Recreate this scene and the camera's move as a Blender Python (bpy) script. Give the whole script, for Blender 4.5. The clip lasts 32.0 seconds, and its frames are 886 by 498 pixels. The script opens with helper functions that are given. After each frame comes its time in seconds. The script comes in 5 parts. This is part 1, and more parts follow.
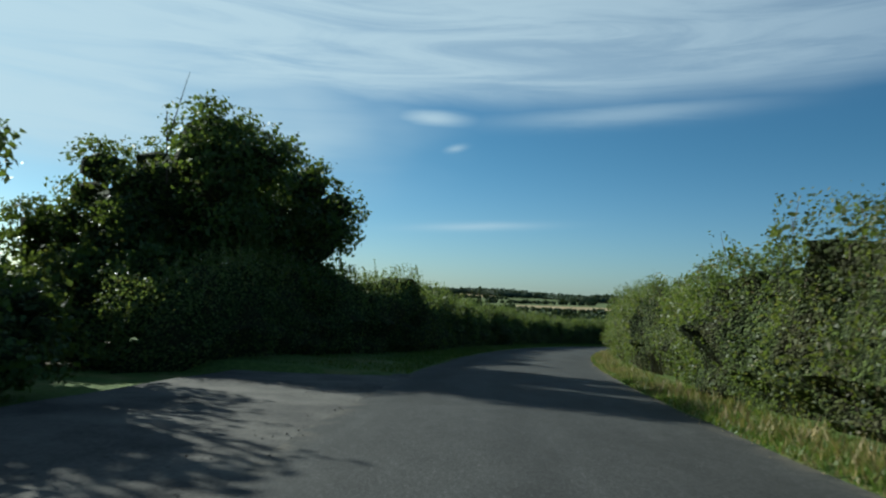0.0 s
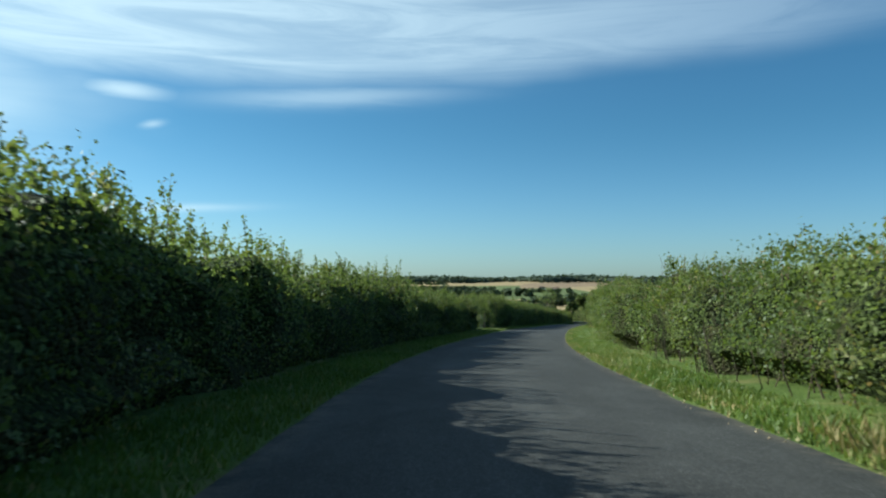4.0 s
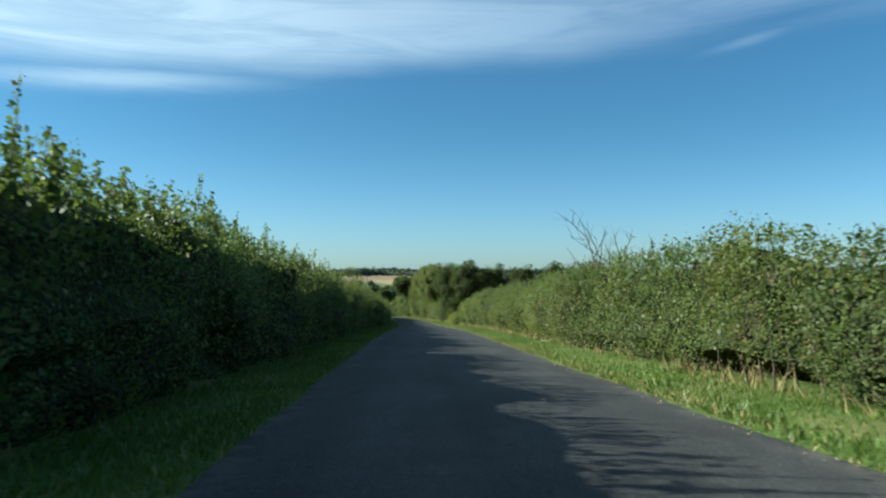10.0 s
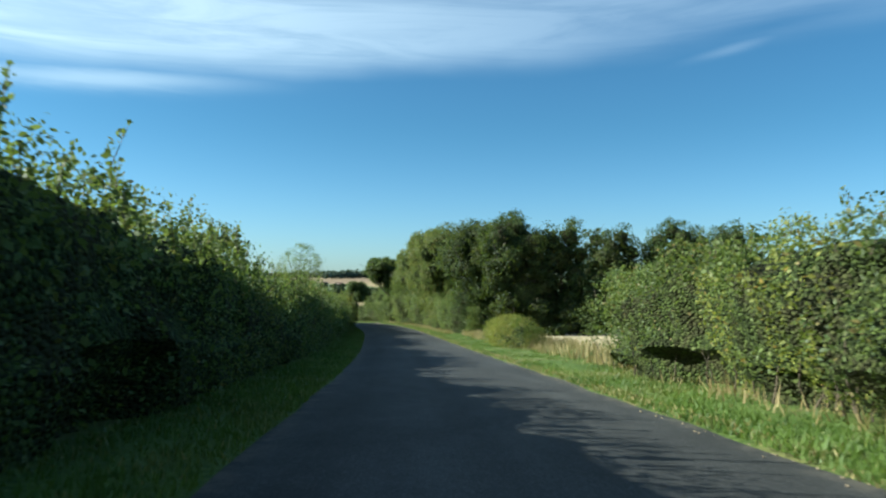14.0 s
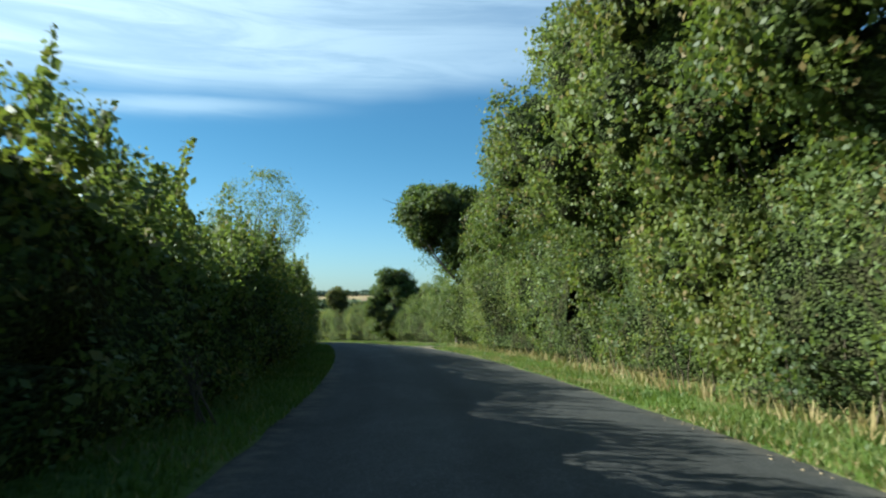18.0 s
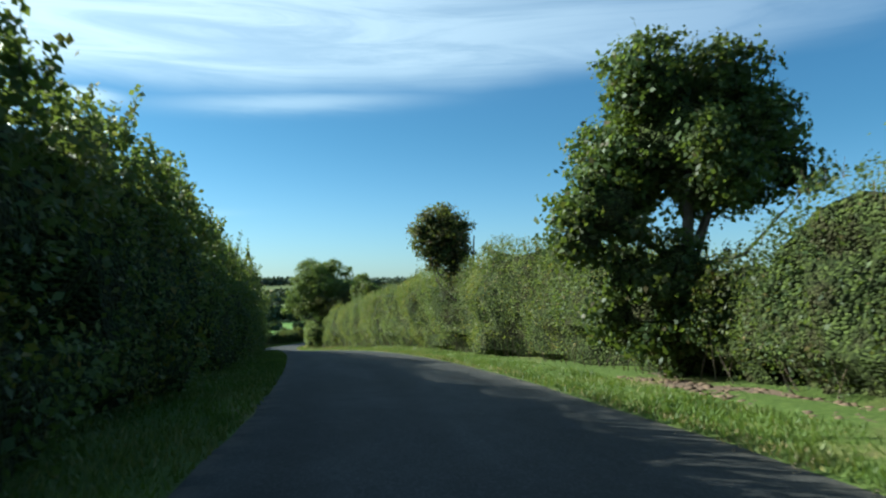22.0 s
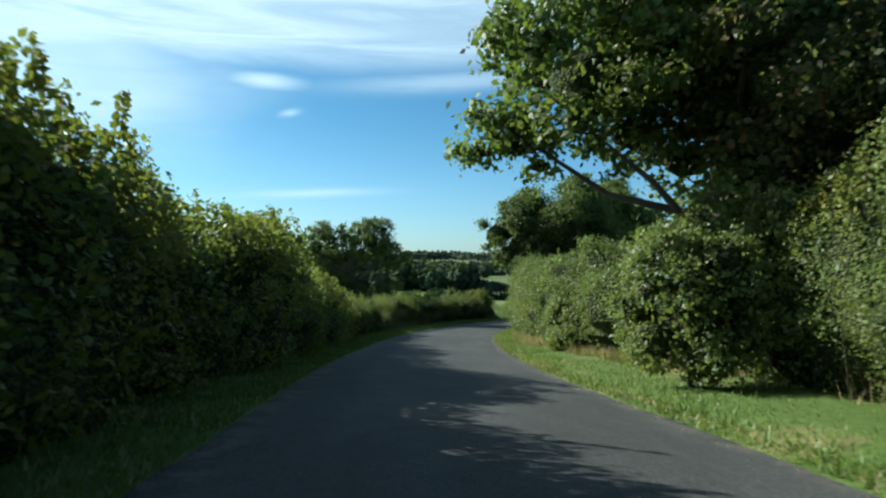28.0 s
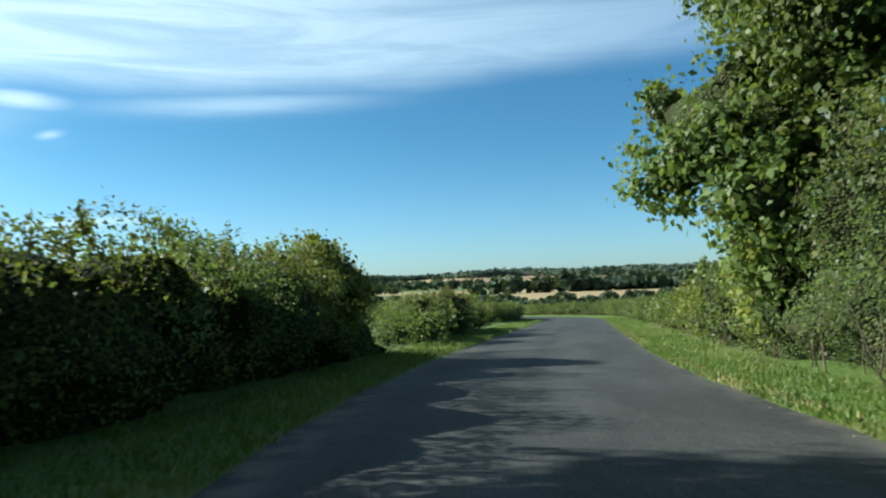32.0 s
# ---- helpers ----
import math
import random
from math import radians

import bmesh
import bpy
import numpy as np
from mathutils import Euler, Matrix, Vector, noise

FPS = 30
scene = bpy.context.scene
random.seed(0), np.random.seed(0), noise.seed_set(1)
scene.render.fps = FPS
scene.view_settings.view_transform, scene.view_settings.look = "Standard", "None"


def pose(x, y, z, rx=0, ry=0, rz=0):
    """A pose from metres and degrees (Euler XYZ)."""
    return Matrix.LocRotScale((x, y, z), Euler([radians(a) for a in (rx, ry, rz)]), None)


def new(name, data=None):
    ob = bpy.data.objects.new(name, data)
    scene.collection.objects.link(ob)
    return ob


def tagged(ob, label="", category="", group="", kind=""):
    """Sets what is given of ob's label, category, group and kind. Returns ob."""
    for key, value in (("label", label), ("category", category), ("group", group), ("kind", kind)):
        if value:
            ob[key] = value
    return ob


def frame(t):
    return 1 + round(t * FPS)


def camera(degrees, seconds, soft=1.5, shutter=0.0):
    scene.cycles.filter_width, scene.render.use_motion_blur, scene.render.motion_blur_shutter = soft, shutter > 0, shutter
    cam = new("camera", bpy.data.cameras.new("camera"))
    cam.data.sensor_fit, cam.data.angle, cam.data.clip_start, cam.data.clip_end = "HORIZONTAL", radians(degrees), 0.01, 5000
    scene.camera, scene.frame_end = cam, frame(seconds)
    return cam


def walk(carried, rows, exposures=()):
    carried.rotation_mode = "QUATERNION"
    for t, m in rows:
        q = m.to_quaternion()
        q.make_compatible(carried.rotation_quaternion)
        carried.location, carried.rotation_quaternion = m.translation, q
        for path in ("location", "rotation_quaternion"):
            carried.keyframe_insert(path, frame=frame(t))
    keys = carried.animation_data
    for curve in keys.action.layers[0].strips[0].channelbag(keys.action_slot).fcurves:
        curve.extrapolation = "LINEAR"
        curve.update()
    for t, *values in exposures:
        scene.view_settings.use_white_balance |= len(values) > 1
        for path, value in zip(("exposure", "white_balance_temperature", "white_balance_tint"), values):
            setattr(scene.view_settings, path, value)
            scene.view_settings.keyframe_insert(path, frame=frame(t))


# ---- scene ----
# t, x, y, z, tilt, lean, turn
ROWS = [
    (0.0, 0.00, 0.00, 1.20, 93.59, -2.57, 35.79),
    (0.5, -3.79, 5.27, 0.96, 93.06, -1.21, 33.95),
    (1.0, -7.26, 10.81, 0.70, 91.50, 0.32, 29.01),
    (1.5, -10.54, 16.51, 0.42, 91.99, 0.03, 26.63),
    (2.0, -13.63, 22.35, 0.14, 92.90, -0.54, 24.97),
    (2.5, -16.48, 28.32, -0.15, 92.06, -0.74, 21.21),
    (3.0, -19.12, 34.38, -0.43, 93.22, -0.70, 20.25),
    (3.5, -21.48, 40.54, -0.72, 92.68, -0.50, 16.91),
    (4.0, -23.49, 46.83, -1.01, 92.70, -0.28, 13.47),
    (4.5, -25.16, 53.24, -1.29, 92.86, -0.17, 10.39),
    (5.0, -26.53, 59.75, -1.57, 92.97, -0.18, 7.80),
    (5.5, -27.62, 66.36, -1.86, 92.93, -0.28, 5.69),
    (6.0, -28.49, 73.06, -2.15, 92.65, -0.31, 3.86),
    (6.5, -29.16, 79.84, -2.44, 92.09, -0.03, 1.77),
    (7.0, -29.69, 86.68, -2.73, 92.99, -0.24, 2.15),
    (7.5, -30.11, 93.59, -3.01, 93.22, -0.46, 1.61),
    (8.0, -30.50, 100.54, -3.29, 92.06, -0.19, -1.40),
    (8.5, -30.85, 107.51, -3.59, 93.14, -0.03, 0.26),
    (9.0, -31.12, 114.51, -3.92, 93.12, 0.09, 0.04),
    (9.5, -31.32, 121.53, -4.26, 91.98, 0.23, -0.93),
    (10.0, -31.49, 128.49, -4.59, 92.31, 0.22, -1.96),
    (10.5, -31.63, 135.39, -4.91, 93.07, -0.13, -1.48),
    (11.0, -31.75, 142.28, -5.22, 92.81, 0.03, -2.06),
    (11.5, -31.83, 149.18, -5.52, 92.99, 0.34, -2.74),
    (12.0, -31.89, 156.09, -5.82, 93.39, 0.44, -2.61),
    (12.5, -31.90, 162.99, -6.13, 92.58, -0.07, -3.88),
    (13.0, -31.90, 169.88, -6.46, 92.92, -0.36, -3.11),
    (13.5, -31.91, 176.75, -6.81, 93.12, -0.32, -3.53),
    (14.0, -31.92, 183.58, -7.19, 92.61, -0.21, -3.15),
    (14.5, -31.92, 190.38, -7.58, 92.06, -0.13, -2.96),
    (15.0, -31.92, 197.16, -7.98, 91.75, -0.08, -3.06),
    (15.5, -31.96, 203.93, -8.37, 91.84, -0.02, -3.06),
    (16.0, -32.08, 210.71, -8.75, 92.69, 0.18, -1.78),
    (16.5, -32.28, 217.55, -9.10, 93.00, 0.40, -1.73),
    (17.0, -32.54, 224.50, -9.41, 92.98, -0.20, -2.43),
    (17.5, -32.81, 231.52, -9.71, 93.86, -0.54, 0.01),
    (18.0, -33.14, 238.52, -9.98, 94.12, -0.54, 1.64),
    (18.5, -33.57, 245.43, -10.22, 94.16, -0.67, 2.47),
    (19.0, -34.18, 252.12, -10.42, 93.48, -0.82, 3.56),
    (19.5, -35.07, 258.56, -10.59, 93.41, -0.24, 4.42),
    (20.0, -36.14, 264.86, -10.77, 93.56, 0.41, 6.54),
    (20.5, -37.33, 271.11, -10.99, 93.28, -0.26, 7.85),
    (21.0, -38.60, 277.24, -11.24, 93.61, -0.46, 9.30),
    (21.5, -39.90, 283.21, -11.52, 92.97, -0.55, 8.74),
    (22.0, -41.33, 288.98, -11.82, 93.13, 0.33, 10.71),
    (22.5, -42.98, 294.70, -12.12, 92.76, 0.39, 12.92),
    (23.0, -44.88, 300.43, -12.39, 92.98, 0.48, 15.85),
    (23.5, -47.06, 306.26, -12.67, 92.64, -0.48, 16.88),
    (24.0, -49.39, 312.15, -13.00, 92.48, -0.80, 18.03),
    (24.5, -51.88, 318.08, -13.38, 92.58, -0.98, 20.33),
    (25.0, -54.51, 324.02, -13.81, 91.94, -0.68, 21.54),
    (25.5, -57.23, 330.00, -14.28, 91.26, -0.39, 22.03),
    (26.0, -60.01, 336.03, -14.78, 90.78, -0.30, 22.30),
    (26.5, -62.83, 342.12, -15.31, 90.63, -0.45, 22.52),
    (27.0, -65.72, 348.26, -15.87, 91.05, -0.71, 22.24),
    (27.5, -68.76, 354.43, -16.43, 91.65, -0.62, 23.40),
    (28.0, -71.95, 360.67, -16.98, 91.32, -0.82, 23.28),
    (28.5, -75.30, 366.99, -17.51, 92.05, -0.76, 25.40),
    (29.0, -78.57, 373.48, -18.02, 91.44, -0.64, 24.02),
    (29.5, -81.66, 380.17, -18.53, 90.27, -0.83, 22.05),
    (30.0, -84.52, 387.01, -19.01, 90.30, -1.38, 20.32),
    (30.5, -87.16, 393.90, -19.45, 91.23, -1.13, 19.14),
    (31.0, -89.46, 400.71, -19.86, 91.41, -0.13, 16.17),
    (31.5, -91.41, 407.33, -20.25, 92.51, 1.14, 12.17),
    (32.0, -92.74, 413.80, -20.59, 93.05, 1.96, 7.19),
]
cam = camera(62.2, 32.0, 2.2, 0.10)
walk(cam, [(r[0], pose(*r[1:])) for r in ROWS], [(0, 0.35, 5800, -4), (0.9, 1.0, 5800, -4), (2, 0.86, 5800, -4), (3, 0.85, 5800, -4), (6, 1.05, 5800, -4), (10, 1.12, 5800, -4), (12, 1.18, 5800, -4), (16, 1.28, 5800, -4), (21, 1.24, 5800, -4), (22.5, 1.12, 5800, -4), (24, 0.95, 5800, -4), (27, 1.03, 5800, -4), (28, 1.08, 5800, -4), (30, 1.0, 5800, -4), (31, 1.0, 5800, -4), (32, 1.2, 5800, -4)])

# ---- sky, sun ----
SUN_AZ, SUN_EL = radians(84), radians(25.6)      # azimuth counted from +Y towards -X
sun_dir = Vector((-math.sin(SUN_AZ) * math.cos(SUN_EL), math.cos(SUN_AZ) * math.cos(SUN_EL), math.sin(SUN_EL)))
sun = new("sun", bpy.data.lights.new("sun", "SUN"))
sun.data.energy, sun.data.angle, sun.data.color = 5.0, radians(0.55), (1.0, 0.93, 0.82)
sun.rotation_mode = "QUATERNION"
sun.rotation_quaternion = sun_dir.to_track_quat("Z", "Y")


class Nodes:
    """Short hand for building node trees."""

    def __init__(self, tree):
        self.tree = tree
        tree.nodes.clear()

    def add(self, kind, inputs=None, **props):
        n = self.tree.nodes.new(kind)
        if "operation" in props:
            n.operation, n.use_clamp = props["operation"], props.get("use_clamp", False)
        if "data_type" in props:
            n.data_type, n.blend_type = props["data_type"], props["blend_type"]
        if "interpolation_type" in props:
            n.interpolation_type, n.clamp = props["interpolation_type"], True
        if "uv_map" in props:
            n.uv_map = props["uv_map"]
        for k, v in (inputs or {}).items():
            s = n.inputs[k]
            if isinstance(v, bpy.types.NodeSocket):
                self.tree.links.new(v, s)
            else:
                s.default_value = v
        return n

    def math(self, op, a, b=0.0, c=0.0, clamp=False):
        return self.add("ShaderNodeMath", {0: a, 1: b, 2: c}, operation=op, use_clamp=clamp).outputs[0]

    def noise(self, vec, scale, detail=3.0, rough=0.55, distortion=0.0):
        return self.add("ShaderNodeTexNoise", {"Vector": vec, "Scale": scale, "Detail": detail, "Roughness": rough, "Distortion": distortion}).outputs[0]

    def range(self, v, a, b, c=0.0, d=1.0, smooth=True):
        return self.add("ShaderNodeMapRange", {0: v, 1: a, 2: b, 3: c, 4: d}, interpolation_type="SMOOTHSTEP" if smooth else "LINEAR").outputs[0]

    def mix(self, f, a, b, mode="MIX"):
        return self.add("ShaderNodeMix", {0: f, 6: a, 7: b}, data_type="RGBA", blend_type=mode).outputs[2]

    def map(self, vec, loc=(0, 0, 0), rot=(0, 0, 0), scale=(1, 1, 1)):
        return self.add("ShaderNodeMapping", {0: vec, 1: loc, 2: rot, 3: scale}).outputs[0]


world = bpy.data.worlds.new("sky")
scene.world = world
world.use_nodes = True
w = Nodes(world.node_tree)
sky = w.add("ShaderNodeTexSky")
sky.sky_type, sky.sun_disc, sky.sun_elevation, sky.sun_rotation = "NISHITA", False, SUN_EL, -SUN_AZ
sky.air_density, sky.dust_density, sky.ozone_density, sky.altitude = 1.0, 0.6, 2.2, 100
d = w.add("ShaderNodeTexCoord").outputs["Generated"]
sep = w.add("ShaderNodeSeparateXYZ", {0: d})
el = w.math("MULTIPLY", w.math("ARCSINE", sep.outputs[2]), 57.2958)
az = w.math("MULTIPLY", w.math("ARCTAN2", w.math("MULTIPLY", sep.outputs[0], -1.0), sep.outputs[1]), 57.2958)   # degrees left of +Y
av = w.add("ShaderNodeCombineXYZ", {0: az, 1: el}).outputs[0]
warp = w.math("MULTIPLY", w.math("SUBTRACT", w.noise(w.map(av, scale=(0.05, 0.12, 1)), 1.0, 3), 0.5), 5.0)
streak = w.noise(w.map(av, rot=(0, 0, -0.06), scale=(0.045, 0.42, 1)), 1.0, 6, 0.62, 1.2)
fine = w.noise(w.map(av, rot=(0, 0, 0.10), scale=(0.16, 1.2, 1)), 1.0, 5, 0.6, 0.6)


def blob(a, e, wa, we, tilt=0.0):
    """A soft patch of cloud round one direction."""
    x = w.math("DIVIDE", w.math("SUBTRACT", az, a), wa)
    ee = w.math("SUBTRACT", w.math("SUBTRACT", el, e), w.math("MULTIPLY", w.math("SUBTRACT", az, a), tilt))
    y = w.math("DIVIDE", w.math("ADD", ee, w.math("MULTIPLY", w.math("SUBTRACT", fine, 0.5), we * 0.9)), we)
    r2 = w.math("ADD", w.math("MULTIPLY", x, x), w.math("MULTIPLY", y, y))
    return w.math("POWER", 2.718, w.math("MULTIPLY", r2, -1.0))


# the veil of cirrus: its lower edge rises to the right
edge = w.math("ADD", w.math("MULTIPLY", w.math("SUBTRACT", az, 10), -0.045), w.math("ADD", 15.4, w.math("MULTIPLY", warp, 0.55)))
veil = w.range(w.math("SUBTRACT", el, edge), -0.8, 2.6)
veil = w.math("MULTIPLY", veil, w.range(streak, 0.30, 0.62, 0.62, 1.0))
veil = w.math("MULTIPLY", veil, w.math("MULTIPLY", w.range(az, -42, 25, 0.40, 0.95), w.range(el, 24, 42, 1.0, 0.22)))
left = w.math("MULTIPLY", w.math("MULTIPLY", w.range(w.math("ADD", az, w.math("MULTIPLY", warp, 5.0)), 33, 62), w.range(az, 85, 120, 1.0, 0.0)), w.math("MULTIPLY", w.range(el, 5.5, 10.5), w.range(el, 25, 34, 1.0, 0.0)))
cloud = w.math("MAXIMUM", veil, w.math("MULTIPLY", left, w.range(streak, 0.25, 0.6, 0.72, 0.95)))
for a, e, wa, we, tilt, amount in ((37.2, 13.65, 2.6, 0.55, 0.02, 0.85), (35.3, 11.4, 0.75, 0.28, -0.2, 0.55), (33.2, 5.45, 4.6, 0.30, -0.055, 0.55), (2.6, 16.95, 3.2, 0.28, -0.02, 0.40), (-25.0, 16.8, 2.6, 0.35, -0.18, 0.30), (22, 14.2, 9.0, 0.7, -0.06, 0.55)):
    cloud = w.math("MAXIMUM", cloud, w.math("MULTIPLY", blob(a, e, wa, we, tilt), amount))
gap = w.math("MULTIPLY", blob(-27, 17.9, 6.5, 0.55, -0.11), 0.8)
cloud = w.math("MULTIPLY", cloud, w.math("SUBTRACT", 1.0, gap))
white = w.mix(w.range(az, -30, 60), (5.2, 6.6, 8.6, 1), (11.0, 12.6, 13.6, 1))
low = w.range(el, 0.0, 13.0)
tint = w.mix(1.0, sky.outputs[0], w.mix(low, (1.02, 1.30, 1.66, 1), (0.66, 1.05, 1.25, 1)), "MULTIPLY")
col = w.mix(w.math("MULTIPLY", cloud, 0.9), tint, white)
w.add("ShaderNodeOutputWorld", {0: w.add("ShaderNodeBackground", {0: col, 1: 0.044}).outputs[0]})


# ---- materials ----
def material(name):
    m = bpy.data.materials.new(name)
    m.use_nodes = True
    return m, Nodes(m.node_tree)


def finish(n, shader, disp=None):
    n.add("ShaderNodeOutputMaterial", {0: shader})


def bsdf(n, color, rough=0.8, normal=None, metal=0.0, spec=0.5):
    i = {"Base Color": color, "Roughness": rough, "Metallic": metal, "Specular IOR Level": spec}
    if normal is not None:
        i["Normal"] = normal
    return n.add("ShaderNodeBsdfPrincipled", i).outputs[0]


def bump(n, height, strength=0.4, dist=0.02):
    return n.add("ShaderNodeBump", {"Height": height, "Strength": strength, "Distance": dist}).outputs[0]


def leaf_material(name, dark, light, odd, odd_amount=0.06, rough=0.52, through_amount=0.44, patch=0.35):
    """Leaves: colour differs leaf by leaf and in larger patches; thin leaves let some light through."""
    m, n = material(name)
    rnd = n.add("ShaderNodeNewGeometry").outputs["Random Per Island"]
    pos = n.add("ShaderNodeNewGeometry").outputs["Position"]
    big = n.noise(pos, patch, 2, 0.6)
    f = n.math("ADD", n.math("MULTIPLY", rnd, 0.55), n.range(big, 0.36, 0.64, -0.22, 0.62), clamp=True)
    c = n.mix(f, dark, light)
    olive = n.noise(n.map(pos, loc=(7, 3, 1)), patch * 0.75, 3, 0.65)
    c = n.mix(n.range(olive, 0.48, 0.64, 0.0, 0.72), c, n.mix(n.math("MULTIPLY", rnd, 0.9), dark, odd))
    c = n.mix(n.math("GREATER_THAN", n.math("FRACT", n.math("MULTIPLY", rnd, 91.7)), 1 - odd_amount), c, odd)
    a = bsdf(n, c, rough, spec=0.32)
    t = n.add("ShaderNodeBsdfTranslucent", {0: n.mix(0.5, c, (0.20, 0.26, 0.025, 1))}).outputs[0]
    finish(n, n.add("ShaderNodeMixShader", {0: through_amount, 1: a, 2: t}).outputs[0])
    return m


def plain(name, color, rough=0.8, var=0.25, scale=3.0, bump_scale=60.0, bump_strength=0.3, metal=0.0):
    """A worn surface with variation at two scales and a fine relief."""
    m, n = material(name)
    pos = n.add("ShaderNodeTexCoord").outputs["Object"]
    a, b = n.noise(pos, scale, 4), n.noise(pos, bump_scale, 3)
    v = n.math("ADD", n.range(a, 0.3, 0.7, 1 - var, 1 + var), n.range(b, 0.3, 0.7, -var * 0.5, var * 0.5))
    c = n.mix(1.0, (*color, 1), n.add("ShaderNodeCombineXYZ", {0: v, 1: v, 2: v}).outputs[0], "MULTIPLY")
    finish(n, bsdf(n, c, rough, bump(n, b, bump_strength, 0.01), metal))
    return m


HEDGE = leaf_material("hedge_leaves", (0.062, 0.096, 0.025, 1), (0.168, 0.212, 0.062, 1), (0.20, 0.16, 0.055, 1), 0.05)
THORN_LEAF = leaf_material("thorn_leaves", (0.040, 0.066, 0.022, 1), (0.112, 0.150, 0.052, 1), (0.14, 0.11, 0.045, 1), 0.06)
HEDGE_YELLOW = leaf_material("yellowing_leaves", (0.070, 0.100, 0.018, 1), (0.24, 0.25, 0.045, 1), (0.26, 0.18, 0.04, 1), 0.10)
DARK_LEAF = leaf_material("dark_tree_leaves", (0.030, 0.056, 0.015, 1), (0.080, 0.125, 0.032, 1), (0.10, 0.08, 0.03, 1), 0.04)
PALE_LEAF = leaf_material("pale_leaves", (0.075, 0.115, 0.035, 1), (0.19, 0.235, 0.075, 1), (0.23, 0.21, 0.07, 1), 0.08)
RUST_LEAF = leaf_material("reddish_leaves", (0.07, 0.05, 0.02, 1), (0.17, 0.09, 0.035, 1), (0.06, 0.09, 0.02, 1), 0.3)
FAR_LEAF = leaf_material("far_woods", (0.028, 0.046, 0.026, 1), (0.055, 0.078, 0.042, 1), (0.065, 0.075, 0.038, 1), 0.06, 0.95, 0.12, 0.02)
ASH_LEAF = leaf_material("ash_leaves", (0.056, 0.094, 0.022, 1), (0.150, 0.205, 0.052, 1), (0.16, 0.15, 0.05, 1), 0.05)
# paler and bluer than the far woods: distance haze put into leaf colour
RIDGE_HAZE_LEAF = leaf_material("hazy_ridge_woods", (0.045, 0.066, 0.046, 1), (0.070, 0.096, 0.066, 1), (0.075, 0.085, 0.05, 1), 0.06, 0.95, 0.1, 0.004)
# leaf colour darkened below DARK_LEAF to carry the shade inside the wood
WOOD_SHADE_LEAF = leaf_material("shaded_wood_leaves", (0.016, 0.032, 0.010, 1), (0.046, 0.074, 0.020, 1), (0.08, 0.065, 0.02, 1), 0.05)
OLIVE_LEAF = leaf_material("olive_leaves", (0.060, 0.092, 0.022, 1), (0.165, 0.200, 0.055, 1), (0.21, 0.15, 0.05, 1), 0.08)
GRASS = leaf_material("grass_blades", (0.060, 0.108, 0.018, 1), (0.130, 0.198, 0.038, 1), (0.30, 0.27, 0.10, 1), 0.05, 0.5, 0.35, 0.5)
STRAW = leaf_material("dry_grass", (0.24, 0.17, 0.07, 1), (0.46, 0.36, 0.17, 1), (0.12, 0.13, 0.04, 1), 0.12, 0.6, 0.25, 0.6)
BARK = plain("bark", (0.075, 0.060, 0.045), 0.9, 0.35, 2.0, 30.0, 0.8)
TWIG = plain("twigs", (0.10, 0.075, 0.05), 0.9, 0.3, 2.0, 30.0, 0.4)
WOOD_GREY = plain("weathered_wood", (0.095, 0.075, 0.055), 0.85, 0.25, 4.0, 60.0, 0.5)
METAL = plain("galvanised_metal", (0.30, 0.30, 0.28), 0.5, 0.15, 5.0, 80.0, 0.15, 0.8)
BRICK = plain("red_brick", (0.12, 0.062, 0.045), 0.9, 0.3, 3.0, 50.0, 0.5)
MORTAR = plain("mortar", (0.17, 0.15, 0.13), 0.95, 0.2, 6.0, 60.0, 0.4)
COPING = plain("coping_stone", (0.19, 0.12, 0.09), 0.9, 0.25, 5.0, 50.0, 0.4)
RUST_DARK = leaf_material("browning_leaves", (0.040, 0.052, 0.015, 1), (0.105, 0.095, 0.03, 1), (0.15, 0.08, 0.03, 1), 0.15)
GRAVEL = plain("sandy_gravel", (0.33, 0.26, 0.165), 0.95, 0.2, 1.2, 35.0, 0.7)
GRIT = plain("grey_grit", (0.064, 0.058, 0.049), 0.95, 0.6, 0.9, 22.0, 1.0)
STUBBLE = plain("stubble", (0.42, 0.33, 0.18), 0.95, 0.25, 0.5, 18.0, 0.8)
RENDER_WHITE = plain("pale_render", (0.66, 0.63, 0.57), 0.9, 0.1, 0.5, 4.0, 0.1)
SOIL = plain("bare_soil", (0.135, 0.088, 0.056), 0.95, 0.3, 1.5, 14.0, 0.8)
# the inside of hedges and crowns: small close leaves, coloured darker for inner shade
CORE, n = material("shaded_inner_foliage")
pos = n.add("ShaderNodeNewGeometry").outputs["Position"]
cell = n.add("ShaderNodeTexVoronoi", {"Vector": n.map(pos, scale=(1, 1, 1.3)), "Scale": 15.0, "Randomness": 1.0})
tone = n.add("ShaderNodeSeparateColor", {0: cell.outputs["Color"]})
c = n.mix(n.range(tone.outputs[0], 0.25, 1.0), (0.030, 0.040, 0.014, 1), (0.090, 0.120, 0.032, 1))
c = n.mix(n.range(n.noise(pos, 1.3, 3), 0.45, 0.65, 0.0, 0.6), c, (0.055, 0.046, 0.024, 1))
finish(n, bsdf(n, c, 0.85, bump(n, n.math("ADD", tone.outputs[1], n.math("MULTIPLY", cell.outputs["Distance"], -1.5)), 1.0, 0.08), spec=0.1))

